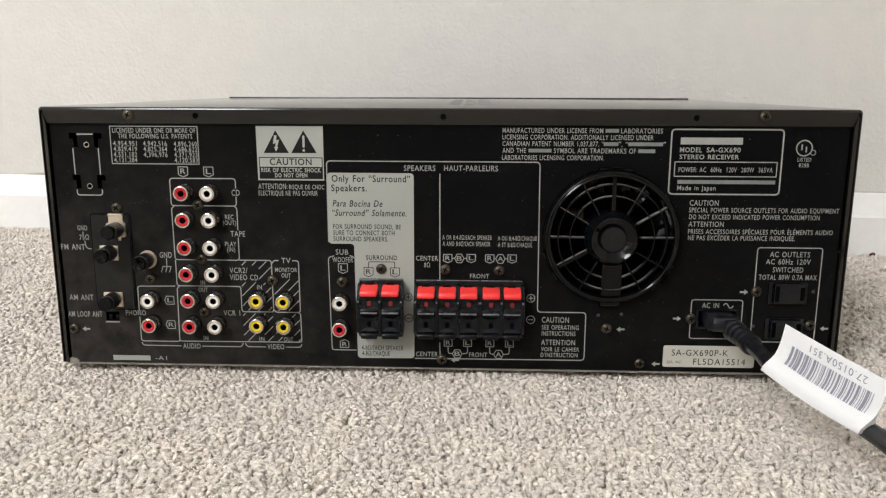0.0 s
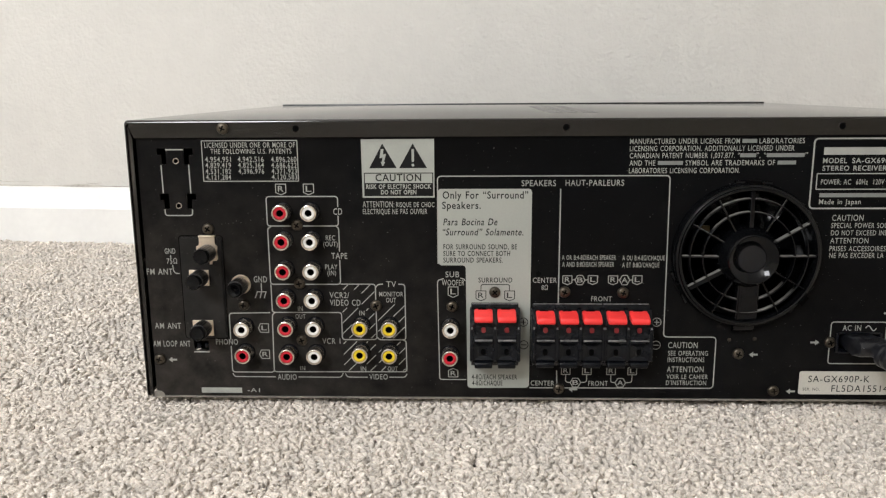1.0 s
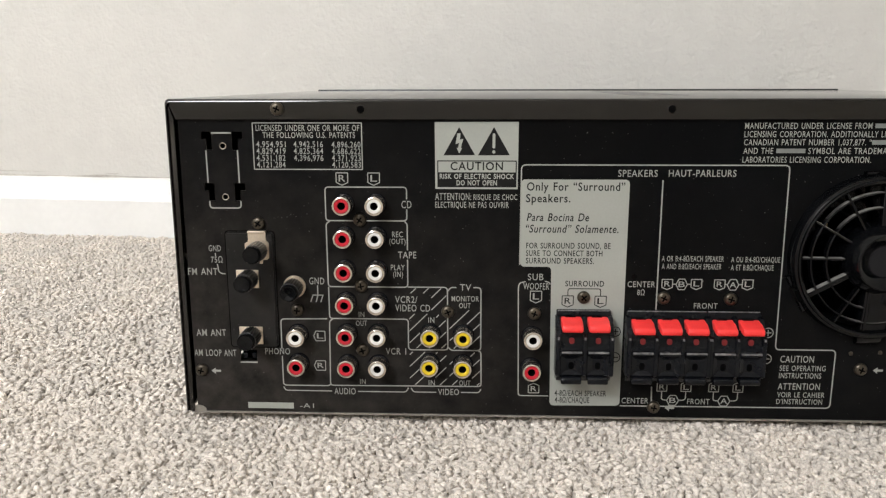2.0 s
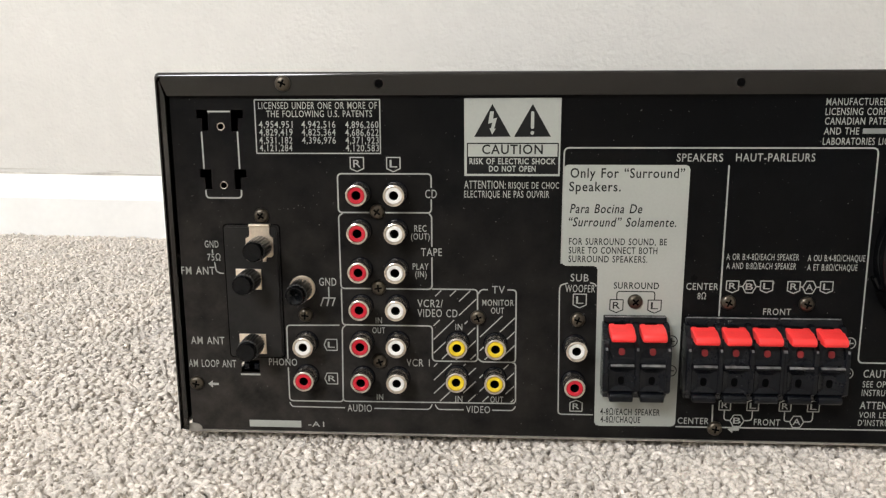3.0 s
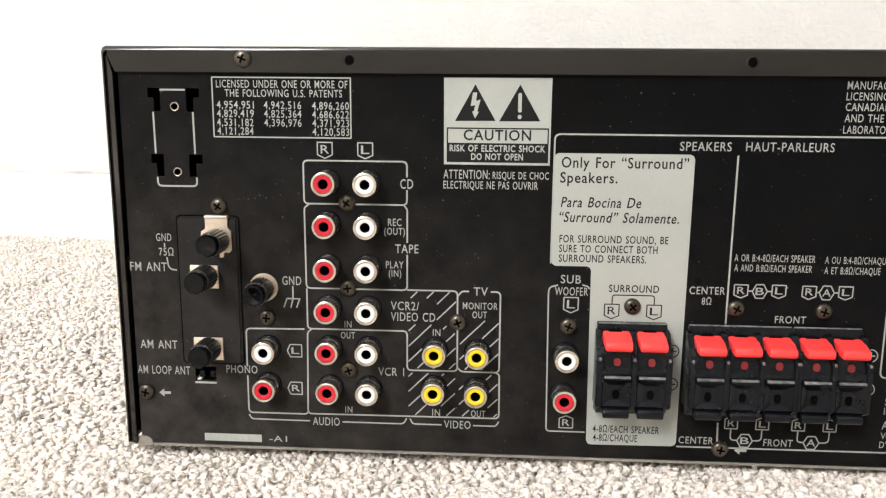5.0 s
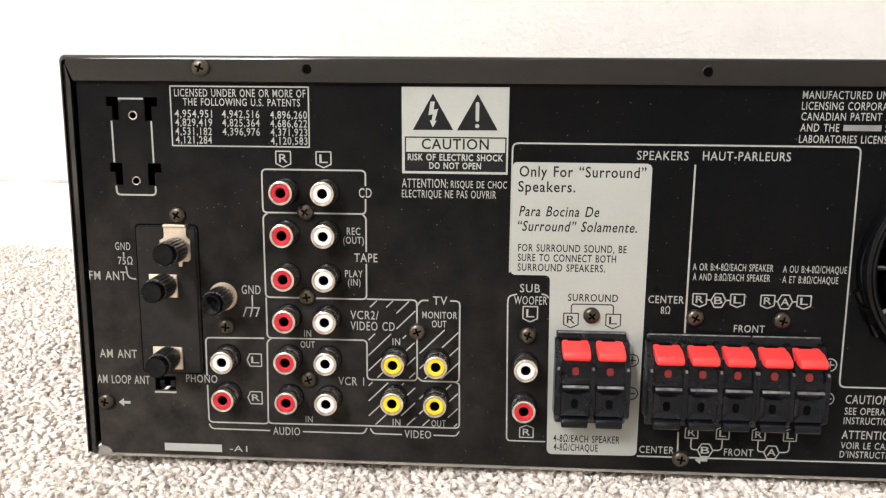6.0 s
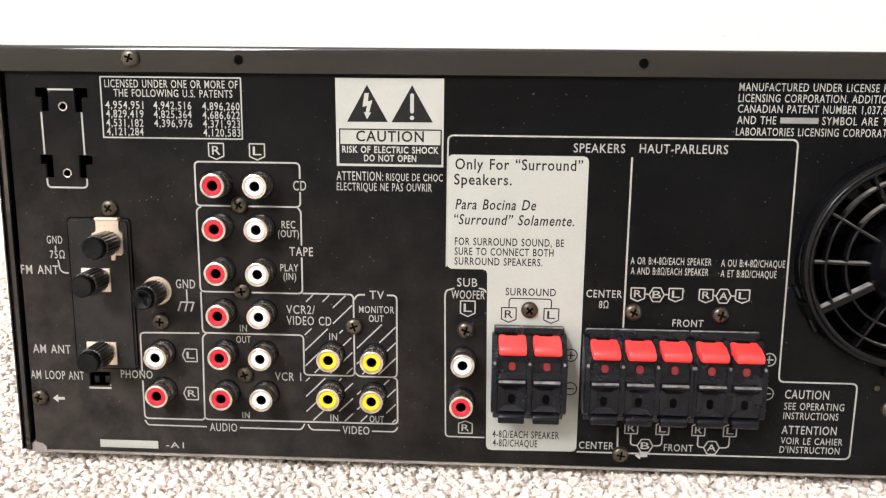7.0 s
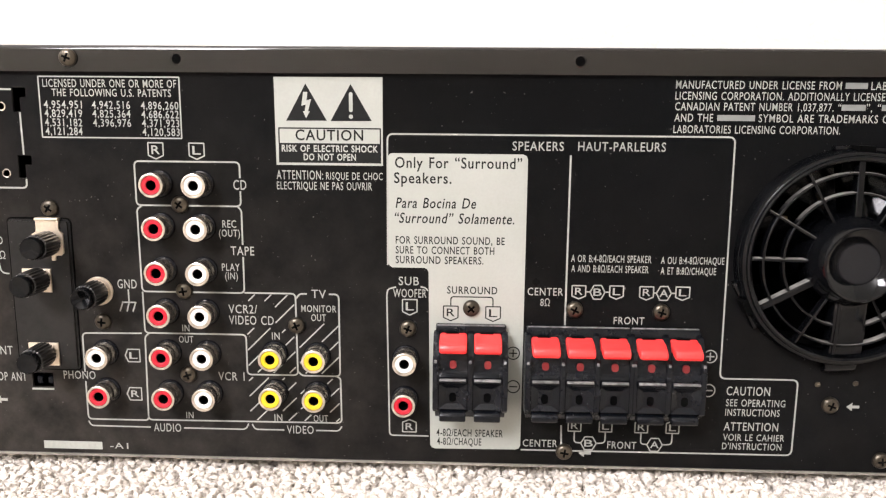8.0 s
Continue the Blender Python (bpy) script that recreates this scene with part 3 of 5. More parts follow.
# bright rims of the small threaded holes
for x, z in ((-191.8, 127.1), (-191.9, 104.7)):
    bm = bmesh.new()
    lathe(bm, [(1.15, -0.6), (1.15, 0.15), (1.35, 0.3), (1.6, 0.05)], 20)
    part("threaded_hole", bm, NICKEL, receiver, "bright threaded hole", place=at(x, 0, z))

# ---- screws ----
bm = bmesh.new()
lathe(bm, [(2.9, 0), (2.9, 0.5), (2.75, 1.05), (2.3, 1.5), (1.5, 1.8), (0, 1.9)], 28)
SCREW_HEAD = mesh_of("screw", bm, SCREW)
bm = bmesh.new()
arm, tip = 0.36, 1.5
cross = [(arm, arm), (arm, tip), (-arm, tip), (-arm, arm), (-tip, arm), (-tip, -arm), (-arm, -arm), (-arm, -tip), (arm, -tip), (arm, -arm), (tip, -arm), (tip, arm)]
vs = [bm.verts.new((x / 1000, -(1.95 if abs(x) + abs(z) < 1.0 else 1.84) / 1000, z / 1000)) for x, z in cross]
bm.faces.new(vs)
low = [bm.verts.new((x / 1000, -1.2 / 1000, z / 1000)) for x, z in cross]
for k in range(12):
    bm.faces.new((vs[k], vs[(k + 1) % 12], low[(k + 1) % 12], low[k]))
CROSS = mesh_of("cross_recess", bm, DARK, 0)


def screw(x, z, d=0.0, turn=0.0):
    head = put("screw", SCREW_HEAD, receiver, "dark bronze pan-head cross screw", at(x, d, z))
    head.rotation_euler = (0, radians(turn), 0)
    put("cross_recess", CROSS, head, place=at(x, d, z))


random.seed(4)
for x, z, d in ((-166.8, 143.0, 1.5), (166.1, 143.4, 1.5), (-177.7, 93.0, 0), (-207.7, 24.0, 0), (-161.9, 53.3, 0), (-132.6, 94.8, 0), (-132.6, 64.8, 0),
                (-132.6, 34.6, 0), (-93.8, 53.2, 0), (-55.1, 52.8, 0), (-33.4, 60.4, 0), (1.7, 60.5, 0), (31.0, 60.2, 0), (0.0, 8.9, 0), (90.4, 28.3, 0),
                (109.5, 8.5, 0), (169.9, 50.2, 0), (199.8, 31.6, 0), (135.8, 34.5, 0)):
    screw(x, z, d, random.uniform(0, 90))
bm = bmesh.new()
lathe(bm, [(0.95, 0), (0.9, 0.3), (0.6, 0.5), (0, 0.55)], 16)
RIVET = mesh_of("rivet", bm, SCREW)
for x, z in ((200.2, 50.4), (169.8, 30.6), (85.6, 35.6), (98.3, 36.2)):
    put("rivet", RIVET, receiver, "small dark rivet", at(x, 0, z))

# ---- phono sockets ----
bm = bmesh.new()
lathe(bm, [(3.95, 0), (3.92, 2.6), (3.72, 2.9), (3.72, 3.3), (3.92, 3.6), (3.9, 4.5), (4.1, 4.9), (4.2, 5.2), (4.2, 6.9), (4.02, 7.45), (3.7, 7.6), (3.25, 7.5), (3.05, 7.1)], 36)
SHELL = mesh_of("phono_socket", bm, NICKEL)
INSULATOR = {}
for key, mat in (("red", RED), ("white", WHITE), ("yellow", YELLOW)):
    bm = bmesh.new()
    lathe(bm, [(3.1, 6.4), (3.08, 7.2), (2.9, 7.4), (2.0, 7.35), (1.72, 7.1), (1.68, 6.6)], 32)
    INSULATOR[key] = mesh_of("insulator", bm, mat)
bm = bmesh.new()
lathe(bm, [(1.72, 6.95), (1.6, 6.0), (1.55, 3.0), (0, 3.0)], 20)
BORE = mesh_of("bore", bm, DARK)


bm = bmesh.new()
lathe(bm, [(3.7, 0.9), (4.4, 0.9), (4.6, 0.7), (4.75, 0.2), (4.8, 0.0)], 36)
CLEARANCE = mesh_of("collar", bm, OUTLET)


def phono(x, z, colour):
    x, z = x - 0.25, z - 0.55 - (135.0 - z) / 330
    shell = put("phono_socket", SHELL, receiver, "nickel phono socket with a " + colour + " insulator", at(x, 0, z))
    put("insulator", INSULATOR[colour], shell, colour + " plastic ring", at(x, 0, z))
    put("collar", CLEARANCE, shell, "glossy black collar", at(x, 0, z))
    put("bore", BORE, shell, "black centre hole", at(x, 0, z))


for z in (102.5, 88.0, 72.9, 58.1, 43.3, 28.6):
    phono(-139.2, z, "red")
    phono(-125.1, z, "white")
phono(-161.7, 42.8, "white")
phono(-161.9, 28.9, "red")
for x, z in ((-101.5, 43.5), (-86.6, 43.2), (-101.8, 29.5), (-86.8, 29.1)):
    phono(x, z, "yellow")
phono(-55.6, 42.9, "white")
phono(-55.9, 28.1, "red")

# ---- aerial terminals ----
bm = bmesh.new()
prism(bm, rounded(-192.9, -171.2, 35.6, 89.2, 1.4), 0.0, 1.1)
bmesh.ops.bevel(bm, geom=[e for e in bm.edges if all(abs(v.co.y - (PY - 0.0011)) < 1e-5 for v in e.verts)], offset=0.0007, segments=2, affect="EDGES")
aerial = part("aerial_plate", bm, PLATE, receiver, "black plastic aerial terminal plate")
bm = bmesh.new()
prism(bm, rounded(-193.4, -170.7, 35.2, 89.7, 1.6), 0.03, 0.12)
part("shadow_gap", bm, DARK, aerial, "black gap beside the plate")


def knob(x, z, base, length, parent, dish=0.5):
    """A knurled screw post; base: depth of its foot."""
    bm = bmesh.new()
    lathe(bm, [(3.0, base), (4.2, base + 0.6), (4.4, base + 1.2), (4.25, base + length * 0.76), (3.7, base + length * 0.79)], 44, flute=0.07)
    k = part("knob", bm, KNOB, parent, "black knurled plastic knob", at(x, 0, z), sharp=20)
    bm = bmesh.new()
    lathe(bm, [(3.7, base + length * 0.76), (3.85, base + length * 0.82), (3.75, base + length * 0.95), (3.35, base + length), (3.0, base + length - 0.05), (0.5, base + length - dish), (0, base + length - dish)], 32)
    part("tip", bm, TIP, k, "smooth dark tip", at(x, 0, z))


def bracket(x0, x1, z0, z1, d):
    bm = bmesh.new()
    slab(bm, x0, x1, z0, z1, d, d + 0.8, 0.2)
    return part("bracket", bm, TIN, aerial, "tinned steel terminal tongue")


bm = bmesh.new()
prism(bm, [(-184.0, 77.5), (-183.2, 76.6), (-177.6, 76.6), (-177.6, 75.0), (-176.4, 75.0), (-176.2, 76.8), (-174.2, 76.8), (-173.4, 77.6), (-173.3, 84.4), (-174.3, 85.2),
           (-174.6, 86.2), (-174.4, 89.9), (-182.4, 89.9), (-182.4, 86.0), (-182.6, 85.0), (-184.0, 84.2)], 0.9, 1.8)
slab(bm, -182.5, -174.3, 88.9, 89.9, 0.0, 2.6, 0.3)
upper = part("bracket", bm, TIN, aerial, "folded tinned steel ground tongue")
bm = bmesh.new()
slab(bm, -185.0, -183.9, 79.5, 85.0, 0.6, 0.95)
part("slot", bm, DARK, aerial)
knob(-177.9, 81.2, 1.8, 12.4, upper)
knob(-182.6, 68.3, 1.8, 12.4, bracket(-188.7, -178.6, 63.7, 72.0, 0.9))
knob(-182.6, 41.8, 1.8, 12.2, bracket(-188.7, -178.0, 37.2, 45.5, 0.9))
# loop aerial socket
bm = bmesh.new()
slab(bm, -189.1, -181.8, 28.8, 33.8, -6.0, -4.0)
loop = part("loop_socket", bm, DARK, receiver, "black loop aerial socket in the panel")
for x in (-188.2, -184.2):
    bm = bmesh.new()
    slab(bm, x, x + 1.9, 29.4, 32.0, -4.2, -1.2, 0.3)
    part("contact", bm, TERMINAL, loop)
bm = bmesh.new()
slab(bm, -189.4, -181.5, 27.7, 28.3, 0.0, 0.35)
part("sill", bm, PRINT, loop, "pale printed edge")

# ground post
bm = bmesh.new()
lathe(bm, [(5.1, 0), (5.1, 0.6), (4.8, 0.95), (3.7, 0.95), (3.7, 1.8), (2.5, 1.8)], 36)
post = part("ground_post", bm, TIN, receiver, "tinned ground post with a black knurled knob", at(-162.8, 0, 64.2))
knob(-162.8, 64.2, 1.2, 12.0, post, 2.4)


# ---- spring speaker terminals ----
def terminal(x0, units, pitch, label, drop=0.0):
    """A block of spring terminals, side by side, each with a red lever above a dark one-hole face."""
    x1 = x0 + pitch * units + 0.6
    bm = bmesh.new()
    profile_x(bm, [(0, 22.4), (0, 55.0), (2.2, 55.0), (2.6, 53.6), (3.0, 51.0), (7.5, 45.5), (8.5, 42.5), (8.8, 26.2), (6.5, 23.6)], x0, x1, 0.35)
    block = part("speaker_terminal", bm, TERMINAL, receiver, label)
    bm = bmesh.new()
    profile_x(bm, [(1.9, 54.8), (1.9, 55.06), (2.25, 55.06), (2.4, 54.7), (2.3, 54.6)], x0 + 0.4, x1 - 0.4, 0.1)
    part("worn_rim", bm, WORN, block, "worn pale top edge")
    for k in range(units + 1):
        bm = bmesh.new()
        xr = x0 + 0.3 + pitch * k
        profile_x(bm, [(2.0, 26.6), (2.0, 53.2), (4.8, 52.6), (8.5, 46.0), (11.2, 44.6), (11.5, 28.0), (9.5, 26.4)], xr - 1.0, xr + 1.0, 0.5)
        rib = part("rib", bm, TERMINAL, block)
        bm = bmesh.new()
        profile_x(bm, [(10.4, 44.8), (10.5, 45.1), (11.1, 44.95), (11.4, 44.4), (11.35, 44.1), (11.0, 44.2)], xr - 0.4, xr + 0.4, 0.1)
        part("worn_end", bm, WORN, rib, "worn pale end")
    for k in range(units):
        xc = x0 + 0.3 + pitch * (k + 0.5)
        a, b = xc - 5.0, xc + 5.0
        # red lever: a sloping face that ends in an upright lip
        bm = bmesh.new()
        profile_x(bm, [(d, z - drop) for d, z in [(3.0, 49.6), (4.0, 52.6), (4.9, 52.9), (8.4, 51.9), (11.8, 51.2), (12.8, 50.6), (13.2, 49.8), (13.2, 48.4), (12.6, 47.9), (7.0, 48.4)]], xc - 4.6, xc + 4.6, 0.75)
        lever = part("lever", bm, LEVER, block, "bright red press lever")
        bm = bmesh.new()
        prism(bm, [(x, z - drop) for x, z in [(xc - 2.6, 52.5), (xc - 2.2, 51.9), (xc + 1.4, 51.9), (xc + 1.8, 52.5), (xc + 1.8, 53.1), (xc - 2.6, 53.1)]], 4.0, 5.4)
        part("notch", bm, DARK, lever, "dark notch in the lever")
        # upper funnel with the red slider seen in its hole
        bm = bmesh.new()
        profile_x(bm, [(8.0, 39.2), (8.0, 48.6), (9.4, 48.4), (9.0, 44.6), (9.6, 41.0), (10.9, 39.2)], a + 0.2, b - 0.2, 0.2)
        part("upper_face", bm, TERMINAL, block)
        bm = bmesh.new()
        prism(bm, rounded(xc - 1.15, xc + 1.15, 41.9, 44.6, 0.9), 8.6, 9.75)
        part("slider", bm, LEVER_SHADED, block, "red slider, its colour darkened for the shade of the wire hole")
        # worn ridge across the middle
        bm = bmesh.new()
        profile_x(bm, [(8.0, 37.2), (8.0, 39.1), (11.7, 39.0), (12.3, 38.5), (12.3, 37.7), (11.6, 37.2)], a + 0.3, b - 0.3, 0.2)
        ridge = part("ridge", bm, TERMINAL, block)
        bm = bmesh.new()
        profile_x(bm, [(11.6, 38.5), (11.6, 39.1), (12.2, 38.9), (12.45, 38.45), (12.3, 38.2), (11.8, 38.2)], a + 0.6, b - 0.6, 0.1)
        part("worn_edge", bm, WORN, ridge, "worn pale edge")
        # lower funnel
        bm = bmesh.new()
        o = [(a + 0.3, 28.2), (b - 0.3, 28.2), (b - 0.3, 37.1), (a + 0.3, 37.1)]
        i = [(xc - 2.3, 29.8), (xc + 2.3, 29.8), (xc + 2.3, 35.2), (xc - 2.3, 35.2)]
        vo = [bm.verts.new(at(x, 11.4, z)) for x, z in o]
        vi = [bm.verts.new(at(x, 10.0, z)) for x, z in i]
        vb = [bm.verts.new(at(x, 8.0, z)) for x, z in o]
        bm.faces.new(vi)
        for q in range(4):
            j = (q + 1) % 4
            bm.faces.new((vo[q], vo[j], vi[j], vi[q]))
            bm.faces.new((vb[q], vb[j], vo[j], vo[q]))
        part("lower_face", bm, TERMINAL, block, sharp=15)
        bm = bmesh.new()
        prism(bm, rounded(xc - 1.15, xc + 1.15, 30.3, 33.6, 1.0), 9.2, 10.06)
        part("wire_hole", bm, DARK, block, "black wire hole")
        # tab at the foot
        bm = bmesh.new()
        profile_x(bm, [(6.0, 24.6 + drop / 2), (8.0, 27.2), (10.4, 27.7), (12.0, 27.3), (12.9, 26.3), (12.6, 24.4 + drop / 2), (11.8, 23.8 + drop / 2)], xc - 4.4, xc + 4.4, 0.5)
        part("tab", bm, TERMINAL, block)
    return block


terminal(-45.3, 2, 11.6, "black spring terminal block with two red levers")
terminal(-14.4, 3, 11.5, "black spring terminal block with three red levers", 0.8)
terminal(20.75, 2, 11.35, "black spring terminal block with two red levers", 0.8)

# ---- fan ----
fan = Vector(at(FX, 0, FZ))
bm = bmesh.new()
lathe(bm, [(32.2, -3.0), (32.3, 6.2), (32.7, 7.1), (33.4, 7.5), (34.0, 7.2), (34.25, 6.3), (34.6, 6.0), (35.2, 5.9), (35.7, 5.2), (35.95, 3.6), (36.1, 1.0), (36.3, 0.0)], 96)
grille = part("fan_grille", bm, FAN, receiver, "glossy black plastic fan grille with rings and spokes", fan)


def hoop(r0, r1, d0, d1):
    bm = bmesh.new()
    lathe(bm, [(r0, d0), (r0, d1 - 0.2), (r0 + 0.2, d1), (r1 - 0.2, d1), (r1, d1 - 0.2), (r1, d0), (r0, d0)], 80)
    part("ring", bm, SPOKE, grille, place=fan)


hoop(28.1, 29.0, 3.6, 6.4)
hoop(21.7, 22.6, 3.8, 6.6)
for k in range(12):
    if k == 9:
        continue
    wide = 2.2 if k in (3, 7) else 1.0
    bm = bmesh.new()
    turn = Matrix.Translation(fan) @ Matrix.Rotation(radians(-30 * k), 4, "Y")
    vs = [bm.verts.new(v) for v in ((0.0135, -0.0036, -wide / 2000), (0.033, -0.0026, -wide / 2000), (0.033, -0.0062, -wide / 2000), (0.0135, -0.0072, -wide / 2000),
                                   (0.0135, -0.0036, wide / 2000), (0.033, -0.0026, wide / 2000), (0.033, -0.0062, wide / 2000), (0.0135, -0.0072, wide / 2000))]
    for f in ((0, 1, 2, 3), (7, 6, 5, 4), (0, 4, 5, 1), (1, 5, 6, 2), (2, 6, 7, 3), (3, 7, 4, 0)):
        bm.faces.new([vs[i] for i in f])
    bmesh.ops.bevel(bm, geom=bm.edges[:], offset=0.00022, segments=1, affect="EDGES")
    bmesh.ops.transform(bm, matrix=turn, verts=bm.verts)
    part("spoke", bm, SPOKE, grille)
bm = bmesh.new()
lathe(bm, [(15.0, -2.0), (15.0, 6.0), (14.8, 7.2), (14.2, 8.2), (12.4, 12.6), (11.9, 13.3), (11.4, 13.4), (10.9, 13.1), (7.2, 10.8), (6.9, 10.4), (0, 10.4)], 72)
hub = part("hub", bm, FAN, grille, "dished glossy black hub", fan)
bm = bmesh.new()
lathe(bm, [(0, 10.6), (6.5, 10.6), (6.7, 10.4)], 48)
part("hub_disc", bm, OUTLET, hub, "matt black disc", fan)
bm = bmesh.new()
profile_x(bm, [(0, 40.0), (0, 68.0), (7.4, 68.0), (6.6, 56.0), (5.4, 47.0), (4.2, 42.6), (2.4, 40.6)], 85.6, 96.2, 1.0)
part("cable_duct", bm, FAN, grille, "broad foot of the grille")
bm = bmesh.new()
profile_x(bm, [(2.0, 45.0), (2.0, 66.0), (7.8, 66.0), (7.0, 56.0), (5.8, 46.5), (4.4, 45.0)], 86.4, 87.6, 0.3)
part("duct_rim", bm, FAN, grille)
for a in (88, 207, 322):
    bm = bmesh.new()
    turn = Matrix.Translation(fan) @ Matrix.Rotation(radians(-a), 4, "Y")
    box(bm, (0.0350, -0.0058, -0.0026), (0.0372, 0.0006, 0.0026), turn)
    part("clip_notch", bm, DARK, grille, "black clip notch")
    bm = bmesh.new()
    for s in (-1, 1):
        box(bm, (0.0352, -0.0030, s * 0.0062 - 0.0026), (0.0368, 0.0006, s * 0.0062 + 0.0026), turn, 0.0004)
    part("clip", bm, FAN, grille)
# blades and motor housing behind the grille
for k in range(7):
    bm = bmesh.new()
    a0 = 2 * math.pi * k / 7 + 0.25
    rows = []
    for r in (12.0, 18.0, 25.0, 31.0):
        rows.append([bm.verts.new(fan + Vector((r * math.cos(a0 + s * 0.33) / 1000, (9 + 5 * s) / 1000, r * math.sin(a0 + s * 0.33) / 1000))) for s in (-1, -0.33, 0.33, 1)])
    for p, q in zip(rows, rows[1:]):
        for i in range(3):
            bm.faces.new((p[i], p[i + 1], q[i + 1], q[i]))
    made = bmesh.ops.solidify(bm, geom=bm.faces[:], thickness=0.0012)
    part("blade", bm, FAN, grille)
bm = bmesh.new()
lathe(bm, [(12.5, -16), (12.5, -3.5), (11.5, -2.6), (0, -2.6)], 40)
part("motor", bm, OUTLET, grille, place=fan)
bm = bmesh.new()
lathe(bm, [(33.2, -1.2), (33.2, -24)], 48)
part("shroud", bm, DARK, grille, place=fan)
bm = bmesh.new()
box(bm, (FX / 1000 - 0.031, PY + 0.019, FZ / 1000 + 0.006), (FX / 1000 - 0.012, PY + 0.021, FZ / 1000 + 0.011))
part("inner_board", bm, INNARD, receiver, "brown circuit board behind the fan", sharp=0)
bm = bmesh.new()
box(bm, (0.03, PY + 0.03, 0.02), (0.15, PY + 0.032, 0.138))
part("inner_wall", bm, DARK, receiver, sharp=0)


# ---- mains outlets and inlet ----
def outlet(x0, z0):
    """A two-slot outlet with a raised face in a thin frame."""
    bm = bmesh.new()
    prism(bm, rounded(x0, x0 + 20.6, z0, z0 + 12.2, 0.8), 0.0, 1.3)
    slab(bm, x0 + 2.4, x0 + 18.2, z0 + 0.6, z0 + 11.6, 1.0, 3.4, 0.5)
    o = part("mains_outlet", bm, OUTLET, receiver, "black two-slot mains outlet")
    for dx, h in ((4.0, 8.6), (17.2, 7.2)):
        bm = bmesh.new()
        slab(bm, x0 + dx - 1.1, x0 + dx + 1.1, z0 + 6.1 - h / 2, z0 + 6.1 + h / 2, 1.4, 3.46)
        part("slot", bm, DARK, o, "black slot", sharp=0)


outlet(176.1, 43.6)
outlet(175.8, 23.5)
bm = bmesh.new()
slab(bm, 139.0, 161.0, 29.0, 39.8, -14.0, -12.0)
inlet = part("mains_inlet", bm, DARK, receiver, "black recessed mains inlet")
bm = bmesh.new()
for lo, hi in (((138.6, 29.0), (140.0, 39.8)), ((160.0, 29.0), (161.4, 39.8)), ((140.0, 39.0), (160.0, 40.2)), ((140.0, 28.6), (160.0, 29.8))):
    slab(bm, lo[0], hi[0], lo[1], hi[1], -12.0, 0.7, 0.15)
part("collar", bm, OUTLET, inlet)

# ---- silver-grey and white label areas ----
bm = bmesh.new()
out = [*rounded(-61.9, -15.4, 74.2, 112.9, 1.6, "d")[-5:], (-61.9, 76.0), (-61.4, 74.8), (-60.4, 74.2), (-49.6, 74.2), (-48.6, 73.8), (-48.1, 72.8), (-47.2, 10.4), (-46.6, 9.3), (-45.4, 8.9),
       (-17.2, 9.2), (-16.0, 9.6), (-15.4, 10.6), (-15.4, 111.3), (-15.9, 112.4), (-17.0, 112.9)]
prism(bm, out[::-1], 0.02, 0.1)
surround = part("surround_label", bm, SILVER, receiver, "silver-grey printed field round the surround terminals", sharp=0)
bm = bmesh.new()
prism(bm, [(-99.4, 137.4), (-99.2, 108.6), (-63.5, 108.6), (-63.5, 137.5)], 0.02, 0.1)
caution = part("caution_label", bm, SILVER, receiver, "pale grey shock caution label", sharp=0)
bm = bmesh.new()
prism(bm, rounded(122.2, 172.0, 6.6, 19.0, 1.2), 0.02, 0.2)
serial = part("serial_label", bm, STICKER, receiver, "silver sticker with model and serial number", sharp=0)
bm = bmesh.new()
prism(bm, [(-187.0, 5.4), (-165.6, 5.4), (-165.6, 8.3), (-187.0, 8.3)], 0.02, 0.1)
blank = part("blank_bar", bm, SILVER, receiver, "small grey printed bar", sharp=0)
bm = bmesh.new()
for x in (-184.6, -182.4, -180.3, -178.2, -176.4, -173.8, -171.4, -169.2):
    slab(bm, x, x + 1.2, 6.1, 7.6, 0.05, 0.16, 0.03)
part("stamped_marks", bm, SILVER, blank, "faint embossed marks", sharp=30)


def text_part(lines, parent=None, mat=None, label="pale printed lettering", d=0.13, bold=0.004, shear=0.0, name="lettering"):
    bm = bmesh.new()
    for text, x0, x1, z, h in lines:
        letters(bm, text, x0, x1, z, h, d, bold, shear)
    part(name, bm, mat or PRINT, parent or receiver, label, sharp=0)


def line_part(lines, width=0.55, r=1.6, parent=None, mat=None, d=0.12, label="pale printed line"):
    for pts in lines:
        bm = bmesh.new()
        closed = len(pts) > 2 and pts[0] == pts[-1]
        if closed:
            mids = [((pts[0][0] + pts[1][0]) / 2, (pts[0][1] + pts[1][1]) / 2)]
            ribbon(bm, soften(mids + list(pts[1:]) + mids, r), width, d)
        else:
            ribbon(bm, soften(pts, r), width, d)
        part("printed_line", bm, mat or PRINT, parent or receiver, label, sharp=0)


def boxed(x0, x1, z0, z1):
    return [(x0, z0), (x1, z0), (x1, z1), (x0, z1), (x0, z0)]


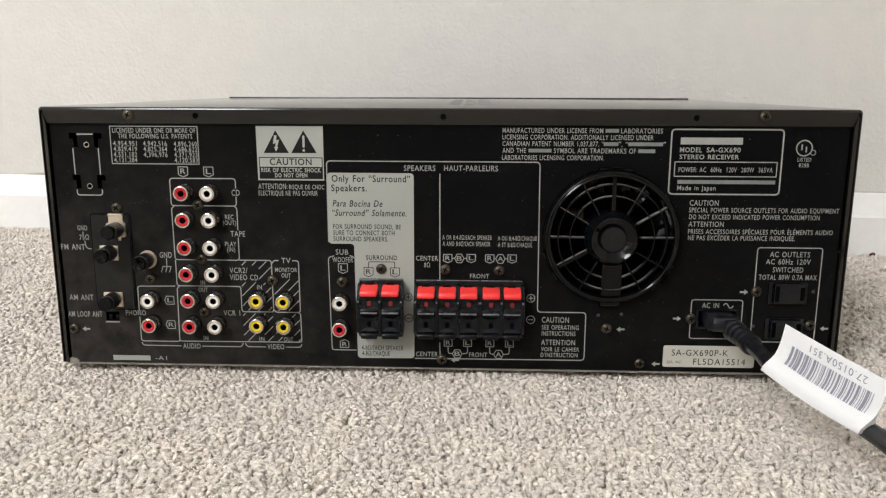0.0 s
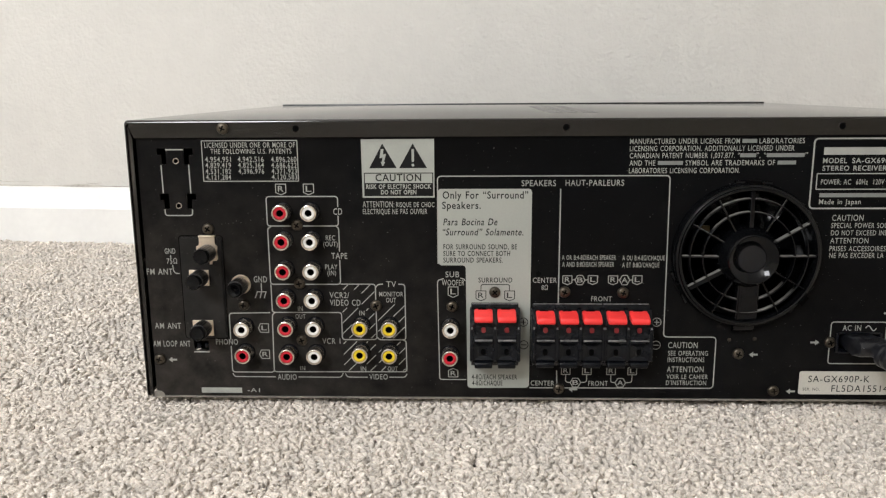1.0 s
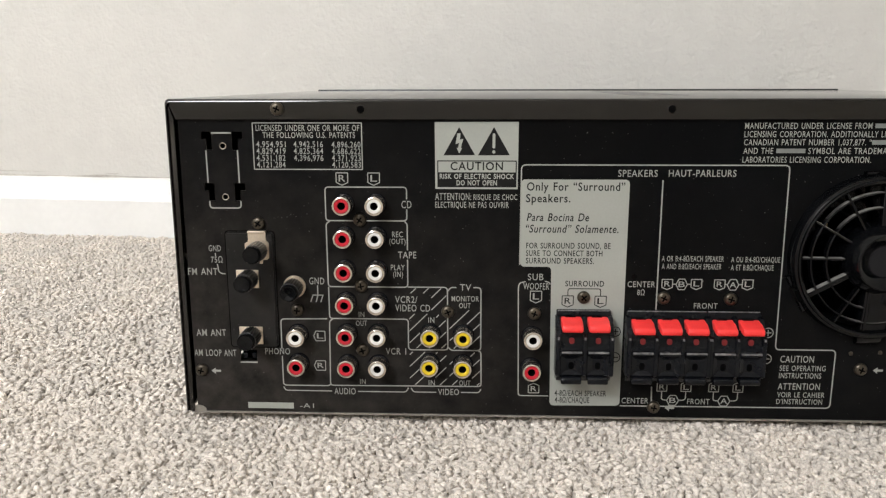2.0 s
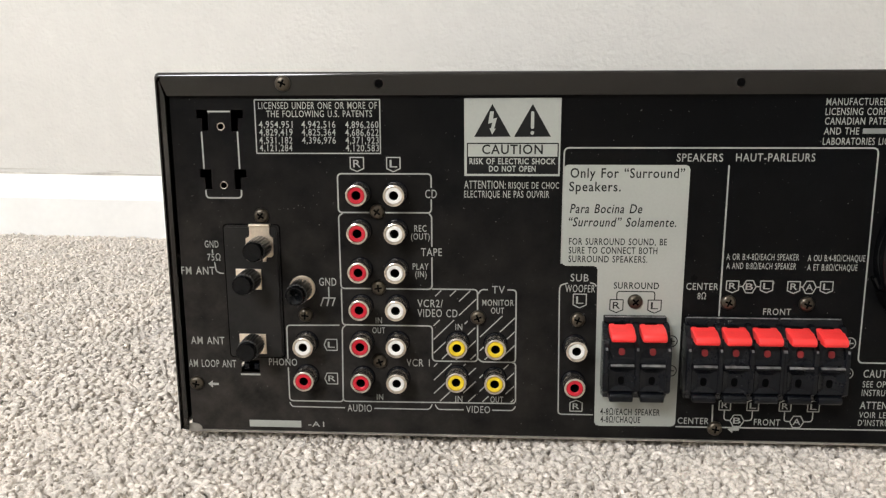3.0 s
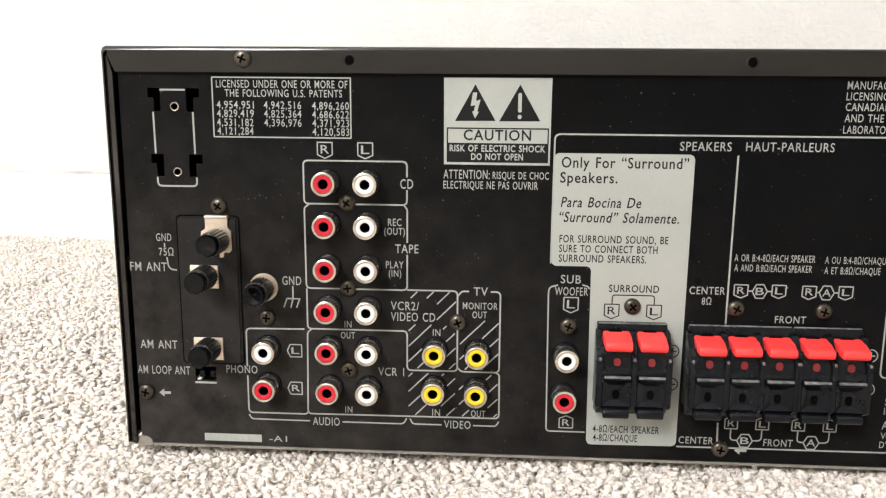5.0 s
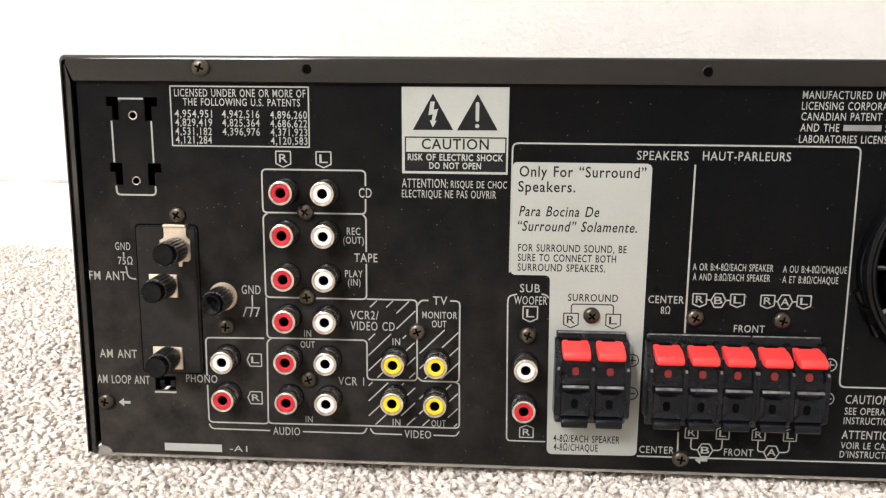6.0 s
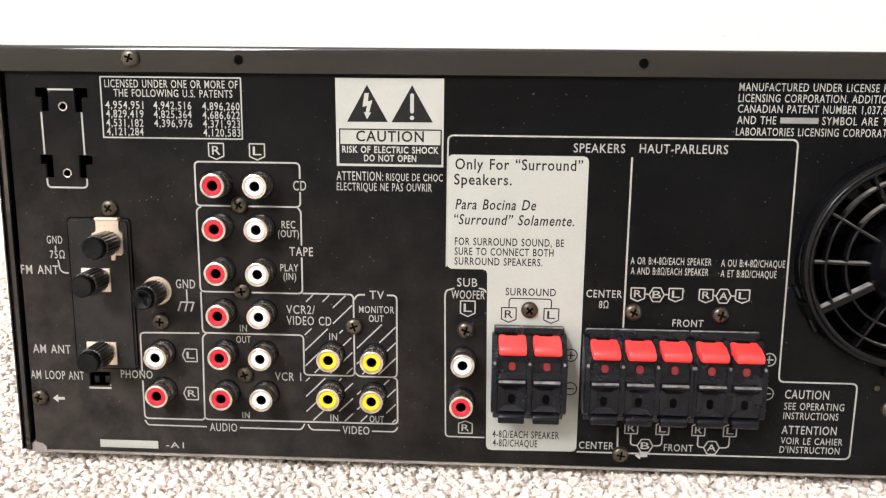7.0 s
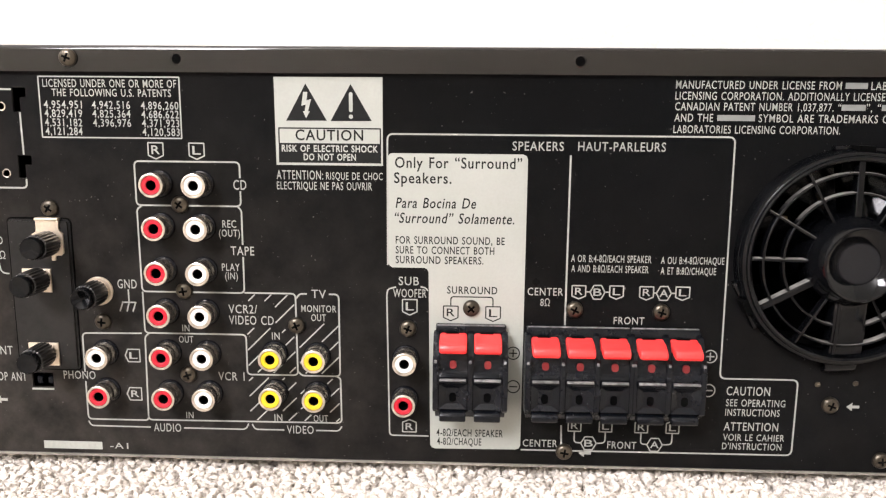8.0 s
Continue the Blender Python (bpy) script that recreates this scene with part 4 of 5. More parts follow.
def badge(text, x, z, w, h, point="down", parent=None, mat=None, width=0.42):
    bm = bmesh.new()
    pts = shield(x, z, w, h, point)
    mid = ((pts[0][0] + pts[1][0]) / 2, (pts[0][1] + pts[1][1]) / 2)
    ribbon(bm, soften([mid] + pts[1:] + [pts[0], mid], 0.15, 2), width, 0.12)
    s = {"down": 0.3, "up": -0.3, "left": 0.0, "hex": 0.0}[point]
    e = 0.3 if point == "left" else 0.0
    letters(bm, text, x - w * 0.28 + e, x + w * 0.28 + e, z - h * 0.25 + s, h * 0.52, 0.13, 0.006)
    part("channel_badge", bm, mat or PRINT, parent or receiver, "printed channel badge", sharp=0)


# slot frame and patents
line_part([[(-196.6, 132.7), (-187.8, 132.7)], [(-199.3, 125.2), (-199.2, 111.0)], [(-185.4, 125.2), (-185.3, 111.0)], [(-199.0, 102.9), (-199.0, 99.8), (-185.1, 99.8), (-185.1, 102.9)]], 0.6)
line_part([boxed(-178.3, -130.9, 117.0, 137.0)], 0.45, 0.2)
text_part([("LICENSED UNDER ONE OR MORE OF", -176.9, -131.9, 133.6, 2.5), ("THE FOLLOWING U.S. PATENTS", -174.0, -133.8, 130.6, 2.4),
           ("4,954,951", -177.0, -164.1, 126.6, 2.5), ("4,942,516", -160.7, -147.8, 126.6, 2.5), ("4,896,260", -144.1, -131.5, 126.5, 2.5),
           ("4,829,419", -177.0, -164.2, 123.7, 2.5), ("4,825,364", -160.7, -147.8, 123.7, 2.5), ("4,686,622", -144.1, -131.5, 123.6, 2.5),
           ("4,531,182", -177.1, -164.4, 120.7, 2.5), ("4,396,976", -160.7, -147.8, 120.7, 2.5), ("4,371,923", -144.1, -131.5, 120.7, 2.5),
           ("4,121,284", -177.1, -164.5, 117.8, 2.5), ("4,120,583", -144.1, -131.5, 117.8, 2.5)])
# aerial block
text_part([("GND", -200.9, -195.4, 80.2, 2.7), ("75\u03a9", -200.2, -194.9, 75.0, 2.7)])
text_part([("FM ANT", -211.0, -197.6, 69.3, 3.1)])
text_part([("AM ANT", -209.1, -195.4, 40.5, 3.1)])
text_part([("AM LOOP ANT", -210.7, -191.2, 30.8, 3.1)])
line_part([[(-198.0, 79.4), (-198.0, 77.9)], [(-197.4, 74.4), (-197.0, 71.0), (-196.0, 70.0), (-194.0, 69.8)]], 0.5, 1.0)
# ground sign
text_part([("GND", -156.1, -149.3, 65.3, 3.1)])
line_part([[(-152.4, 64.9), (-152.4, 60.3)], [(-154.9, 60.3), (-149.8, 60.3)], [(-154.6, 60.3), (-155.8, 57.0)], [(-152.4, 60.3), (-153.3, 57.0)], [(-150.1, 60.3), (-151.2, 57.0)]], 0.5, 0.1)
# phono, tape and video fields
badge("R", -140.0, 112.8, 5.1, 5.4)
badge("L", -126.1, 112.8, 5.1, 5.4)
badge("L", -152.4, 41.0, 5.2, 4.6, "left")
badge("R", -152.6, 26.8, 5.2, 4.6, "left")
line_part([[(-111.8, 99.6), (-111.8, 94.4), (-147.6, 94.4), (-147.6, 109.3), (-111.8, 109.3), (-111.8, 104.0)]])
line_part([[(-146.0, 94.1), (-147.6, 93.0), (-147.5, 64.3), (-111.7, 64.3), (-111.7, 77.0)], [(-111.7, 81.2), (-111.7, 93.0), (-112.8, 94.2)]])
line_part([[(-111.7, 64.4), (-94.0, 64.4), (-93.8, 35.0), (-111.7, 34.9), (-111.7, 49.4), (-147.4, 49.4), (-147.4, 64.2)]])
line_part([[(-90.0, 64.4), (-92.6, 64.4), (-93.8, 62.6)], [(-82.4, 64.4), (-79.0, 64.4), (-78.9, 34.9), (-92.4, 34.9), (-93.8, 36.5)]])
line_part([[(-146.0, 49.3), (-147.5, 48.0), (-148.0, 17.2), (-78.6, 17.6), (-78.8, 34.2), (-80.2, 34.8)]])
line_part([[(-148.6, 49.2), (-169.8, 48.9), (-169.9, 34.6)], [(-169.9, 31.2), (-169.9, 17.0), (-148.4, 17.0), (-147.8, 18.6)]])
line_part([[(-169.9, 16.3), (-169.0, 14.5), (-147.4, 14.4)], [(-135.4, 14.4), (-113.0, 14.4), (-111.9, 16.6)], [(-110.7, 16.5), (-109.7, 14.5), (-99.2, 14.5)], [(-87.8, 14.6), (-79.6, 14.6), (-78.6, 16.4)]], 0.5)
text_part([("CD", -114.1, -109.7, 100.1, 3.2)])
text_part([("REC", -118.4, -113.7, 87.1, 2.5), ("(OUT)", -119.7, -112.5, 84.0, 2.4)])
text_part([("TAPE", -115.9, -107.8, 77.6, 3.0)])
text_part([("PLAY", -119.2, -113.0, 72.1, 2.5), ("(IN)", -118.2, -113.8, 69.1, 2.4)])
text_part([("IN", -134.1, -131.6, 50.2, 2.4), ("OUT", -135.5, -130.4, 46.1, 2.4)])
text_part([("VCR2/", -117.5, -107.5, 57.1, 3.0), ("VIDEO CD", -117.5, -101.8, 53.1, 3.1)])
text_part([("IN", -102.6, -99.9, 47.9, 2.5)])
text_part([("VCR 1", -122.1, -112.8, 32.6, 3.0)])
text_part([("IN", -134.3, -131.7, 18.1, 2.4)])
text_part([("PHONO", -177.7, -166.2, 32.0, 2.9)])
text_part([("TV", -88.4, -83.4, 63.0, 2.9), ("MONITOR", -92.1, -79.9, 58.0, 2.4), ("OUT", -88.7, -83.6, 54.8, 2.4)])
text_part([("IN", -102.6, -99.8, 17.9, 2.5)])
text_part([("OUT", -88.6, -83.5, 17.9, 2.5)])
text_part([("AUDIO", -146.3, -136.4, 12.9, 3.0)])
text_part([("VIDEO", -98.3, -88.7, 13.3, 2.9)])
text_part([("-A1", -162.7, -156.1, 5.9, 2.2)])
# hatching over the video field
bm = bmesh.new()
CLEAR = [(-118, -101.2, 52.0, 61.5), (-103.4, -99.0, 46.5, 51.5), (-93.0, -79.4, 54.0, 66), (-103.4, -99.0, 17, 21.6), (-89.4, -82.8, 17, 21.6), (-123, -112.2, 17, 64), (-94.5, -93.1, 17, 65),
         (-112, -78, 34.0, 35.7)]
PLUGS = [(-101.5, 43.5), (-86.6, 43.2), (-101.8, 29.5), (-86.8, 29.1), (-93.8, 53.2)]
c = 98.55
while c < 178:
    run = []
    for k in range(0, 340):
        x = -111.4 + k * 0.1
        z = x + c
        free = -111.3 <= x <= -79.3 and 18.0 <= z <= 64.0 and not any(a < x < b and e < z < f for a, b, e, f in CLEAR)
        free = free and not any((x - p) ** 2 + (z - q) ** 2 < 4.3 ** 2 for p, q in PLUGS)
        if free:
            run.append((x, z))
        if not free or k == 339:
            if len(run) > 8:
                ribbon(bm, [run[0], run[-1]], 0.45, 0.11)
            run = []
    c += 5.65
tagged(part("hatching", bm, PRINT, receiver, "diagonal pale hatching over the video sockets", sharp=0), kind="stuff")

# caution label
bm = bmesh.new()
for ax, bx, cx in ((-88.9, -95.6, -82.0), (-74.0, -80.8, -67.1)):
    flat(bm, [(bx, 123.2), (cx, 123.3), (ax, 135.3)], 0.14)
flat(bm, [(-98.3, 109.4), (-64.1, 109.4), (-64.1, 115.9), (-98.3, 115.9)], 0.14)
part("black_field", bm, INK, caution, "black printed warning triangles and field", sharp=0)
line_part([[(-98.1, 115.8), (-98.1, 120.8), (-64.3, 120.8), (-64.3, 115.8)]], 0.45, 0.1, caution, INK, 0.14, "black printed frame")
bm = bmesh.new()
flat(bm, [(-89.7, 132.6), (-88.3, 132.6), (-88.6, 129.9), (-87.1, 130.3), (-88.2, 126.3), (-87.6, 126.3), (-88.9, 124.1), (-89.9, 126.4), (-89.3, 126.4), (-88.9, 128.5), (-90.4, 128.1)], 0.18)
prism(bm, rounded(-74.6, -73.4, 126.2, 132.6, 0.55), 0.15, 0.18)
prism(bm, [(-74.0 + 0.7 * math.cos(2 * math.pi * k / 14), 124.7 + 0.7 * math.sin(2 * math.pi * k / 14)) for k in range(14)], 0.15, 0.18)
part("warning_sign", bm, SILVER, caution, "pale lightning arrow and exclamation mark", sharp=0)
text_part([("CAUTION", -92.6, -70.0, 116.9, 3.4)], caution, INK, "black lettering", 0.16, 0.014)
text_part([("RISK OF ELECTRIC SHOCK", -97.3, -65.1, 113.1, 2.1), ("DO NOT OPEN", -90.0, -72.5, 110.3, 2.1)], caution, SILVER, "pale lettering", 0.18, 0.024)
text_part([("ATTENTION:", -99.3, -83.6, 103.8, 3.0), ("RISQUE DE CHOC", -82.6, -63.6, 103.9, 2.4), ("ELECTRIQUE NE PAS OUVRIR", -99.3, -67.2, 100.4, 2.6)])

# speaker field
line_part([[(-62.0, 75.0), (-62.0, 119.2), (51.6, 119.2), (52.4, 37.0), (78.9, 37.0), (78.9, 9.5), (-15.2, 9.2)]], 0.55, 2.0)
line_part([[(-1.4, 112.8), (-1.3, 54.6)], [(-1.3, 18.7), (-1.0, 9.4)]], 0.6, 0.1)
text_part([("SPEAKERS", -20.6, -3.8, 114.2, 2.9)])
text_part([("HAUT-PARLEURS", 0.9, 29.4, 114.3, 2.9)])
text_part([("Only For \u201cSurround\u201d", -59.5, -17.3, 108.1, 3.5), ("Speakers.", -59.8, -40.6, 103.0, 3.5)], surround, INK, "black lettering", bold=0.012)
text_part([("Para Bocina De", -59.3, -32.3, 94.7, 3.4), ("\u201cSurround\u201d Solamente.", -59.6, -19.4, 89.6, 3.4)], surround, INK, "black slanted lettering", bold=0.01, shear=0.22)
text_part([("FOR SURROUND SOUND, BE", -59.3, -22.5, 82.5, 2.5), ("SURE TO CONNECT BOTH", -59.3, -25.9, 79.1, 2.5), ("SURROUND SPEAKERS.", -59.3, -29.5, 75.7, 2.5)], surround, INK, "black lettering", bold=0.012)
text_part([("SURROUND", -41.7, -24.6, 65.4, 2.5)], surround, INK, "black lettering", bold=0.012)
line_part([[(-40.4, 60.9), (-40.4, 64.3), (-26.0, 64.3), (-26.0, 60.9)]], 0.4, 1.0, surround, INK, 0.13, "black bracket line")
badge("R", -40.4, 58.4, 5.0, 5.2, "down", surround, INK, 0.4)
badge("L", -25.9, 58.4, 5.0, 5.2, "down", surround, INK, 0.4)
text_part([("4-8\u03a9/EACH SPEAKER", -45.0, -21.6, 13.7, 2.6), ("4-8\u03a9/CHAQUE", -44.8, -29.1, 10.4, 2.6)], surround, INK, "black lettering", bold=0.012)


def sign(x, z, plus, parent, mat):
    bm = bmesh.new()
    ring = [(x + 2.2 * math.cos(2 * math.pi * k / 28), z + 2.2 * math.sin(2 * math.pi * k / 28)) for k in range(28)]
    ribbon(bm, ring, 0.4, 0.13, True)
    ribbon(bm, [(x - 1.4, z), (x + 1.4, z)], 0.45, 0.14)
    if plus:
        ribbon(bm, [(x, z - 1.4), (x, z + 1.4)], 0.45, 0.15)
    part("pole_sign", bm, mat, parent, "circled pole sign", sharp=0)


sign(-18.7, 44.6, True, surround, INK)
sign(-18.4, 32.5, False, surround, INK)
sign(48.6, 44.8, True, receiver, PRINT)
sign(48.8, 32.6, False, receiver, PRINT)
# subwoofer
text_part([("SUB", -58.3, -51.4, 68.1, 2.9), ("WOOFER", -60.2, -48.8, 63.8, 2.9)])
line_part([[(-59.2, 67.4), (-62.0, 66.6), (-62.4, 64.8), (-61.6, 13.5), (-47.8, 13.5)], [(-50.8, 67.6), (-49.0, 67.2), (-48.3, 66.2)]], 0.5, 1.4)
badge("L", -54.5, 60.3, 5.0, 5.5)
badge("R", -54.6, 17.2, 4.8, 4.6, "up")
# centre and front
text_part([("CENTER", -14.3, -2.3, 65.3, 2.6), ("8\u03a9", -9.9, -6.7, 61.6, 2.5)])
text_part([("FRONT", 15.2, 25.6, 55.7, 2.5)])
text_part([("A OR B:4-8\u03a9/EACH SPEAKER", 0.0, 26.8, 77.1, 2.4), ("A AND B:8\u03a9/EACH SPEAKER", 0.2, 26.0, 73.6, 2.4)])
text_part([("A OU B:4-8\u03a9/CHAQUE", 30.0, 51.0, 76.9, 2.4), ("A ET B:8\u03a9/CHAQUE", 30.1, 48.5, 73.3, 2.4)])
for x, b, y in ((3.0, 9.3, 15.7), (25.8, 31.6, 37.9)):
    badge("R", x, 66.6, 4.6, 4.6)
    badge("B" if x < 10 else "A", b, 66.7, 5.0, 4.8, "hex")
    badge("L", y, 66.7, 4.6, 4.6)
    line_part([[(x + 2.4, 66.8), (b - 2.5, 66.8)], [(b + 2.5, 66.8), (y - 2.4, 66.8)]], 0.45)
for x, b, y in ((3.4, 8.5, 14.2), (26.6, 31.5, 37.4)):
    badge("R", x, 18.9, 4.4, 4.6, "up")
    badge("B" if x < 10 else "A", b, 12.2, 5.4, 4.8, "hex")
    badge("L", y, 18.9, 4.4, 4.6, "up")
    line_part([[(x, 16.5), (x, 12.4), (b - 2.7, 12.3)], [(b + 2.7, 12.3), (y, 12.4), (y, 16.5)]], 0.45, 1.4)
text_part([("CENTER", -14.5, -2.4, 10.5, 2.6)])
text_part([("FRONT", 15.1, 25.2, 10.5, 2.6)])
text_part([("CAUTION", 55.0, 69.8, 31.1, 3.1), ("SEE OPERATING", 55.1, 75.3, 27.1, 2.5), ("INSTRUCTIONS", 55.1, 73.7, 23.6, 2.5),
           ("ATTENTION", 55.0, 73.6, 18.2, 3.0), ("VOIR LE CAHIER", 55.0, 76.0, 14.5, 2.4), ("D'INSTRUCTION", 54.9, 75.3, 11.2, 2.4)])


def bar(bm, x0, x1, z, h):
    flat(bm, [(x0, z), (x1, z), (x1, z + h), (x0, z + h)], 0.12)


# licence text; trade names stand as plain bars
text_part([("MANUFACTURED UNDER LICENSE FROM", 31.5, 84.0, 134.6, 2.5), ("LABORATORIES", 93.3, 114.9, 134.6, 2.5),
           ("LICENSING CORPORATION. ADDITIONALLY LICENSED UNDER", 31.5, 110.2, 131.1, 2.5), ("CANADIAN PATENT NUMBER 1,037,877. \u201c", 31.6, 84.4, 127.7, 2.5),
           ("\u201d, \u201c", 92.4, 97.0, 127.7, 2.5), ("\u201d", 115.6, 116.8, 127.7, 2.5), ("AND THE", 31.6, 44.0, 124.1, 2.5), ("SYMBOL ARE TRADEMARKS OF", 58.6, 101.5, 124.1, 2.5),
           ("LABORATORIES LICENSING CORPORATION.", 31.5, 84.9, 120.4, 2.5)])
for x0, x1, z in ((85.2, 92.2, 134.6), (84.6, 92.2, 127.7), (97.3, 115.3, 127.7), (45.3, 57.4, 124.1), (102.7, 111.5, 124.1)):
    bm = bmesh.new()
    bar(bm, x0, x1, z + 0.3, 1.9)
    part("name_bar", bm, FADED, receiver, "plain printed bar", sharp=0)
# maker's field
line_part([boxed(119.6, 177.2, 102.9, 136.8)], 0.75, 2.2)
line_part([boxed(122.1, 175.0, 112.3, 119.9)], 0.5, 0.2)
bm = bmesh.new()
bar(bm, 124.4, 156.4, 129.0, 3.6)
part("maker_logo", bm, PRINT, receiver, "plain pale bar of the maker's logo", sharp=0)
bm = bmesh.new()
bar(bm, 124.0, 174.8, 108.4, 2.0)
part("name_bar", bm, FADED, receiver, "plain printed bar", sharp=0)
text_part([("MODEL", 124.3, 135.7, 125.0, 2.4), ("SA-GX690", 138.1, 155.6, 125.0, 2.4), ("STEREO RECEIVER", 124.3, 155.0, 121.4, 2.3)], bold=0.016)
text_part([("POWER: AC  60Hz  120V  280W  365VA", 124.2, 173.0, 114.6, 2.5)])
text_part([("Made in Japan", 124.1, 144.2, 105.0, 2.4)])
bm = bmesh.new()
ribbon(bm, [(188.2 + 4.0 * math.cos(2 * math.pi * k / 36), 127.4 + 4.0 * math.sin(2 * math.pi * k / 36)) for k in range(36)], 0.6, 0.12, True)
bar(bm, 186.6, 187.3, 126.4, 3.0)
bar(bm, 188.9, 189.6, 125.2, 3.0)
ribbon(bm, [(192.9 + 1.3 * math.cos(2 * math.pi * k / 20), 125.1 + 1.3 * math.sin(2 * math.pi * k / 20)) for k in range(20)], 0.3, 0.12, True)
part("approval_mark", bm, PRINT, receiver, "round pale approval mark", sharp=0)
text_part([("LISTED", 185.3, 192.3, 120.4, 2.0), ("828B", 186.2, 191.4, 117.5, 2.0)])
text_part([("CAUTION", 131.2, 146.3, 96.8, 2.9), ("SPECIAL POWER SOURCE OUTLETS FOR AUDIO EQUIPMENT", 131.1, 209.4, 93.2, 2.5),
           ("DO NOT EXCEED INDICATED POWER CONSUMPTION", 131.3, 199.6, 89.5, 2.5), ("ATTENTION", 131.3, 149.8, 85.5, 2.7),
           ("PRISES ACCESSOIRES SP\u00c9CIALES POUR \u00c9L\u00c9MENTS AUDIO", 131.3, 207.2, 81.6, 2.5), ("NE PAS EXC\u00c9DER LA PUISSANCE INDIQU\u00c9E.", 131.5, 187.8, 78.2, 2.5)])
# outlets and inlet
line_part([boxed(168.8, 203.0, 21.8, 74.4)], 0.55, 1.6)
text_part([("AC OUTLETS", 175.5, 196.6, 69.4, 2.8), ("AC 60Hz 120V", 173.7, 197.3, 65.4, 2.8), ("SWITCHED", 177.7, 193.8, 61.0, 2.8), ("TOTAL 80W 0.7A MAX", 170.6, 201.4, 56.8, 2.8)])
line_part([boxed(135.8, 163.3, 23.2, 45.2)], 0.55, 1.6)
text_part([("AC IN", 141.6, 150.7, 40.7, 2.8)])
line_part([[(152.9 + 5.4 * k / 20, 42.0 + 1.3 * math.sin(2 * math.pi * k / 20)) for k in range(21)]], 0.5, 0.1)


def arrow(x, z, s):
    """A printed arrow with its tip on the side s."""
    bm = bmesh.new()
    flat(bm, [(x - s * 2.2, z - 0.5), (x + s * 0.2, z - 0.5), (x + s * 0.2, z - 1.5), (x + s * 2.2, z), (x + s * 0.2, z + 1.5), (x + s * 0.2, z + 0.5), (x - s * 2.2, z + 0.5)], 0.12)
    part("arrow", bm, PRINT, receiver, "pale printed arrow", sharp=0)


for x, z, s in ((163.4, 49.8, 1), (208.0, 29.8, -1), (128.4, 34.4, 1), (98.2, 27.8, -1), (118.4, 8.1, -1), (7.3, 8.5, -1), (-201.1, 23.6, -1)):
    arrow(x, z, s)
text_part([("SA-GX690P-K", 126.8, 157.6, 13.2, 3.5), ("FL5DA15514", 138.9, 167.2, 8.1, 3.5)], serial, INK, "black lettering", 0.24, 0.0)
text_part([("SER. NO.", 124.4, 133.0, 8.6, 1.6)], serial, INK, "black lettering", 0.24, 0.0)

# ---- power cord with its paper flag ----
cord = thing("power_cord", (0.15, PY - 0.03, 0.0), "black power cord plugged into the receiver, with a white paper flag", "power cord")
bm = bmesh.new()
profile_x(bm, [(-8, 31.0), (-8, 38.2), (5.0, 39.0), (10.0, 40.2), (14.0, 40.2), (17.0, 38.6), (18.0, 35.6), (16.0, 32.0), (10.0, 31.0)], 142.6, 157.6, 1.8)
plug = part("plug", bm, RUBBER, cord, "black moulded mains plug")
for k in range(7):
    bm = bmesh.new()
    box(bm, (0.1462 + 0.0012 * k, PY - 0.0140, 0.0400), (0.1469 + 0.0012 * k, PY - 0.0098, 0.0407))
    part("grip_rib", bm, RUBBER, plug, sharp=0)
run = spline([(0.150, PY - 0.012, 0.0355), (0.1522, PY - 0.024, 0.0350), (0.1535, PY - 0.042, 0.0345), (0.1515, PY - 0.064, 0.0362), (0.1486, PY - 0.0845, 0.0385), (0.1570, PY - 0.1100, 0.0345),
              (0.1692, PY - 0.1365, 0.0300), (0.187, PY - 0.172, 0.018), (0.222, PY - 0.215, 0.005), (0.29, PY - 0.25, 0.0035), (0.40, PY - 0.24, 0.0035), (0.55, PY - 0.19, 0.0035)], 9)
bm = bmesh.new()
tube(bm, run, 0.0036, 18)
part("cable", bm, RUBBER, cord, sharp=0)
sleeve = run[8:21]
bm = bmesh.new()
fine = [a.lerp(b, q / 4) for a, b in zip(sleeve, sleeve[1:]) for q in range(4)]
tube(bm, fine, [0.0055 - 0.0014 * k / len(fine) + (0.0004 if k % 10 < 6 else 0) + (0.0006 if k > len(fine) - 9 else 0) for k in range(len(fine))], 24)
part("strain_relief", bm, RUBBER, cord, "ribbed black strain relief", sharp=50)
# flag: a folded sheet hanging on the cable
u = Vector((0.021, -0.050, -0.0078))
v = Vector((0.0056, -0.003, 0.0221))
n = u.cross(v).normalized()
if n.x > 0:
    n = -n
corner = Vector((0.1448, PY - 0.0865, 0.0373))


def flag_point(s, t, lift=0.0):
    bulge = 0.0031 * math.exp(-((t - 0.08) / 0.2) ** 2) + 0.0007 * math.sin(3.1 * s + 0.4) * t
    edge = 0.0012 * math.sin(math.pi * s) * (1 - t)
    return corner + u * (s * 0.95 + 0.03 * math.sin(3 * t)) + v * t - Vector((0, 0, edge)) + n * (bulge + lift)


bm = bmesh.new()
front = [[bm.verts.new(flag_point(s / 16, t / 10)) for s in range(17)] for t in range(11)]
back = [[bm.verts.new(flag_point(s / 16, t / 10, -0.0003 - 0.0062 * math.exp(-((t / 10 - 0.08) / 0.2) ** 2))) for s in range(17)] for t in range(11)]
for t in range(10):
    for s in range(16):
        bm.faces.new((front[t][s], front[t][s + 1], front[t + 1][s + 1], front[t + 1][s]))
        bm.faces.new((back[t][s], back[t + 1][s], back[t + 1][s + 1], back[t][s + 1]))
for s in range(16):
    bm.faces.new((front[0][s], back[0][s], back[0][s + 1], front[0][s + 1]))
    bm.faces.new((front[10][s], front[10][s + 1], back[10][s + 1], back[10][s]))
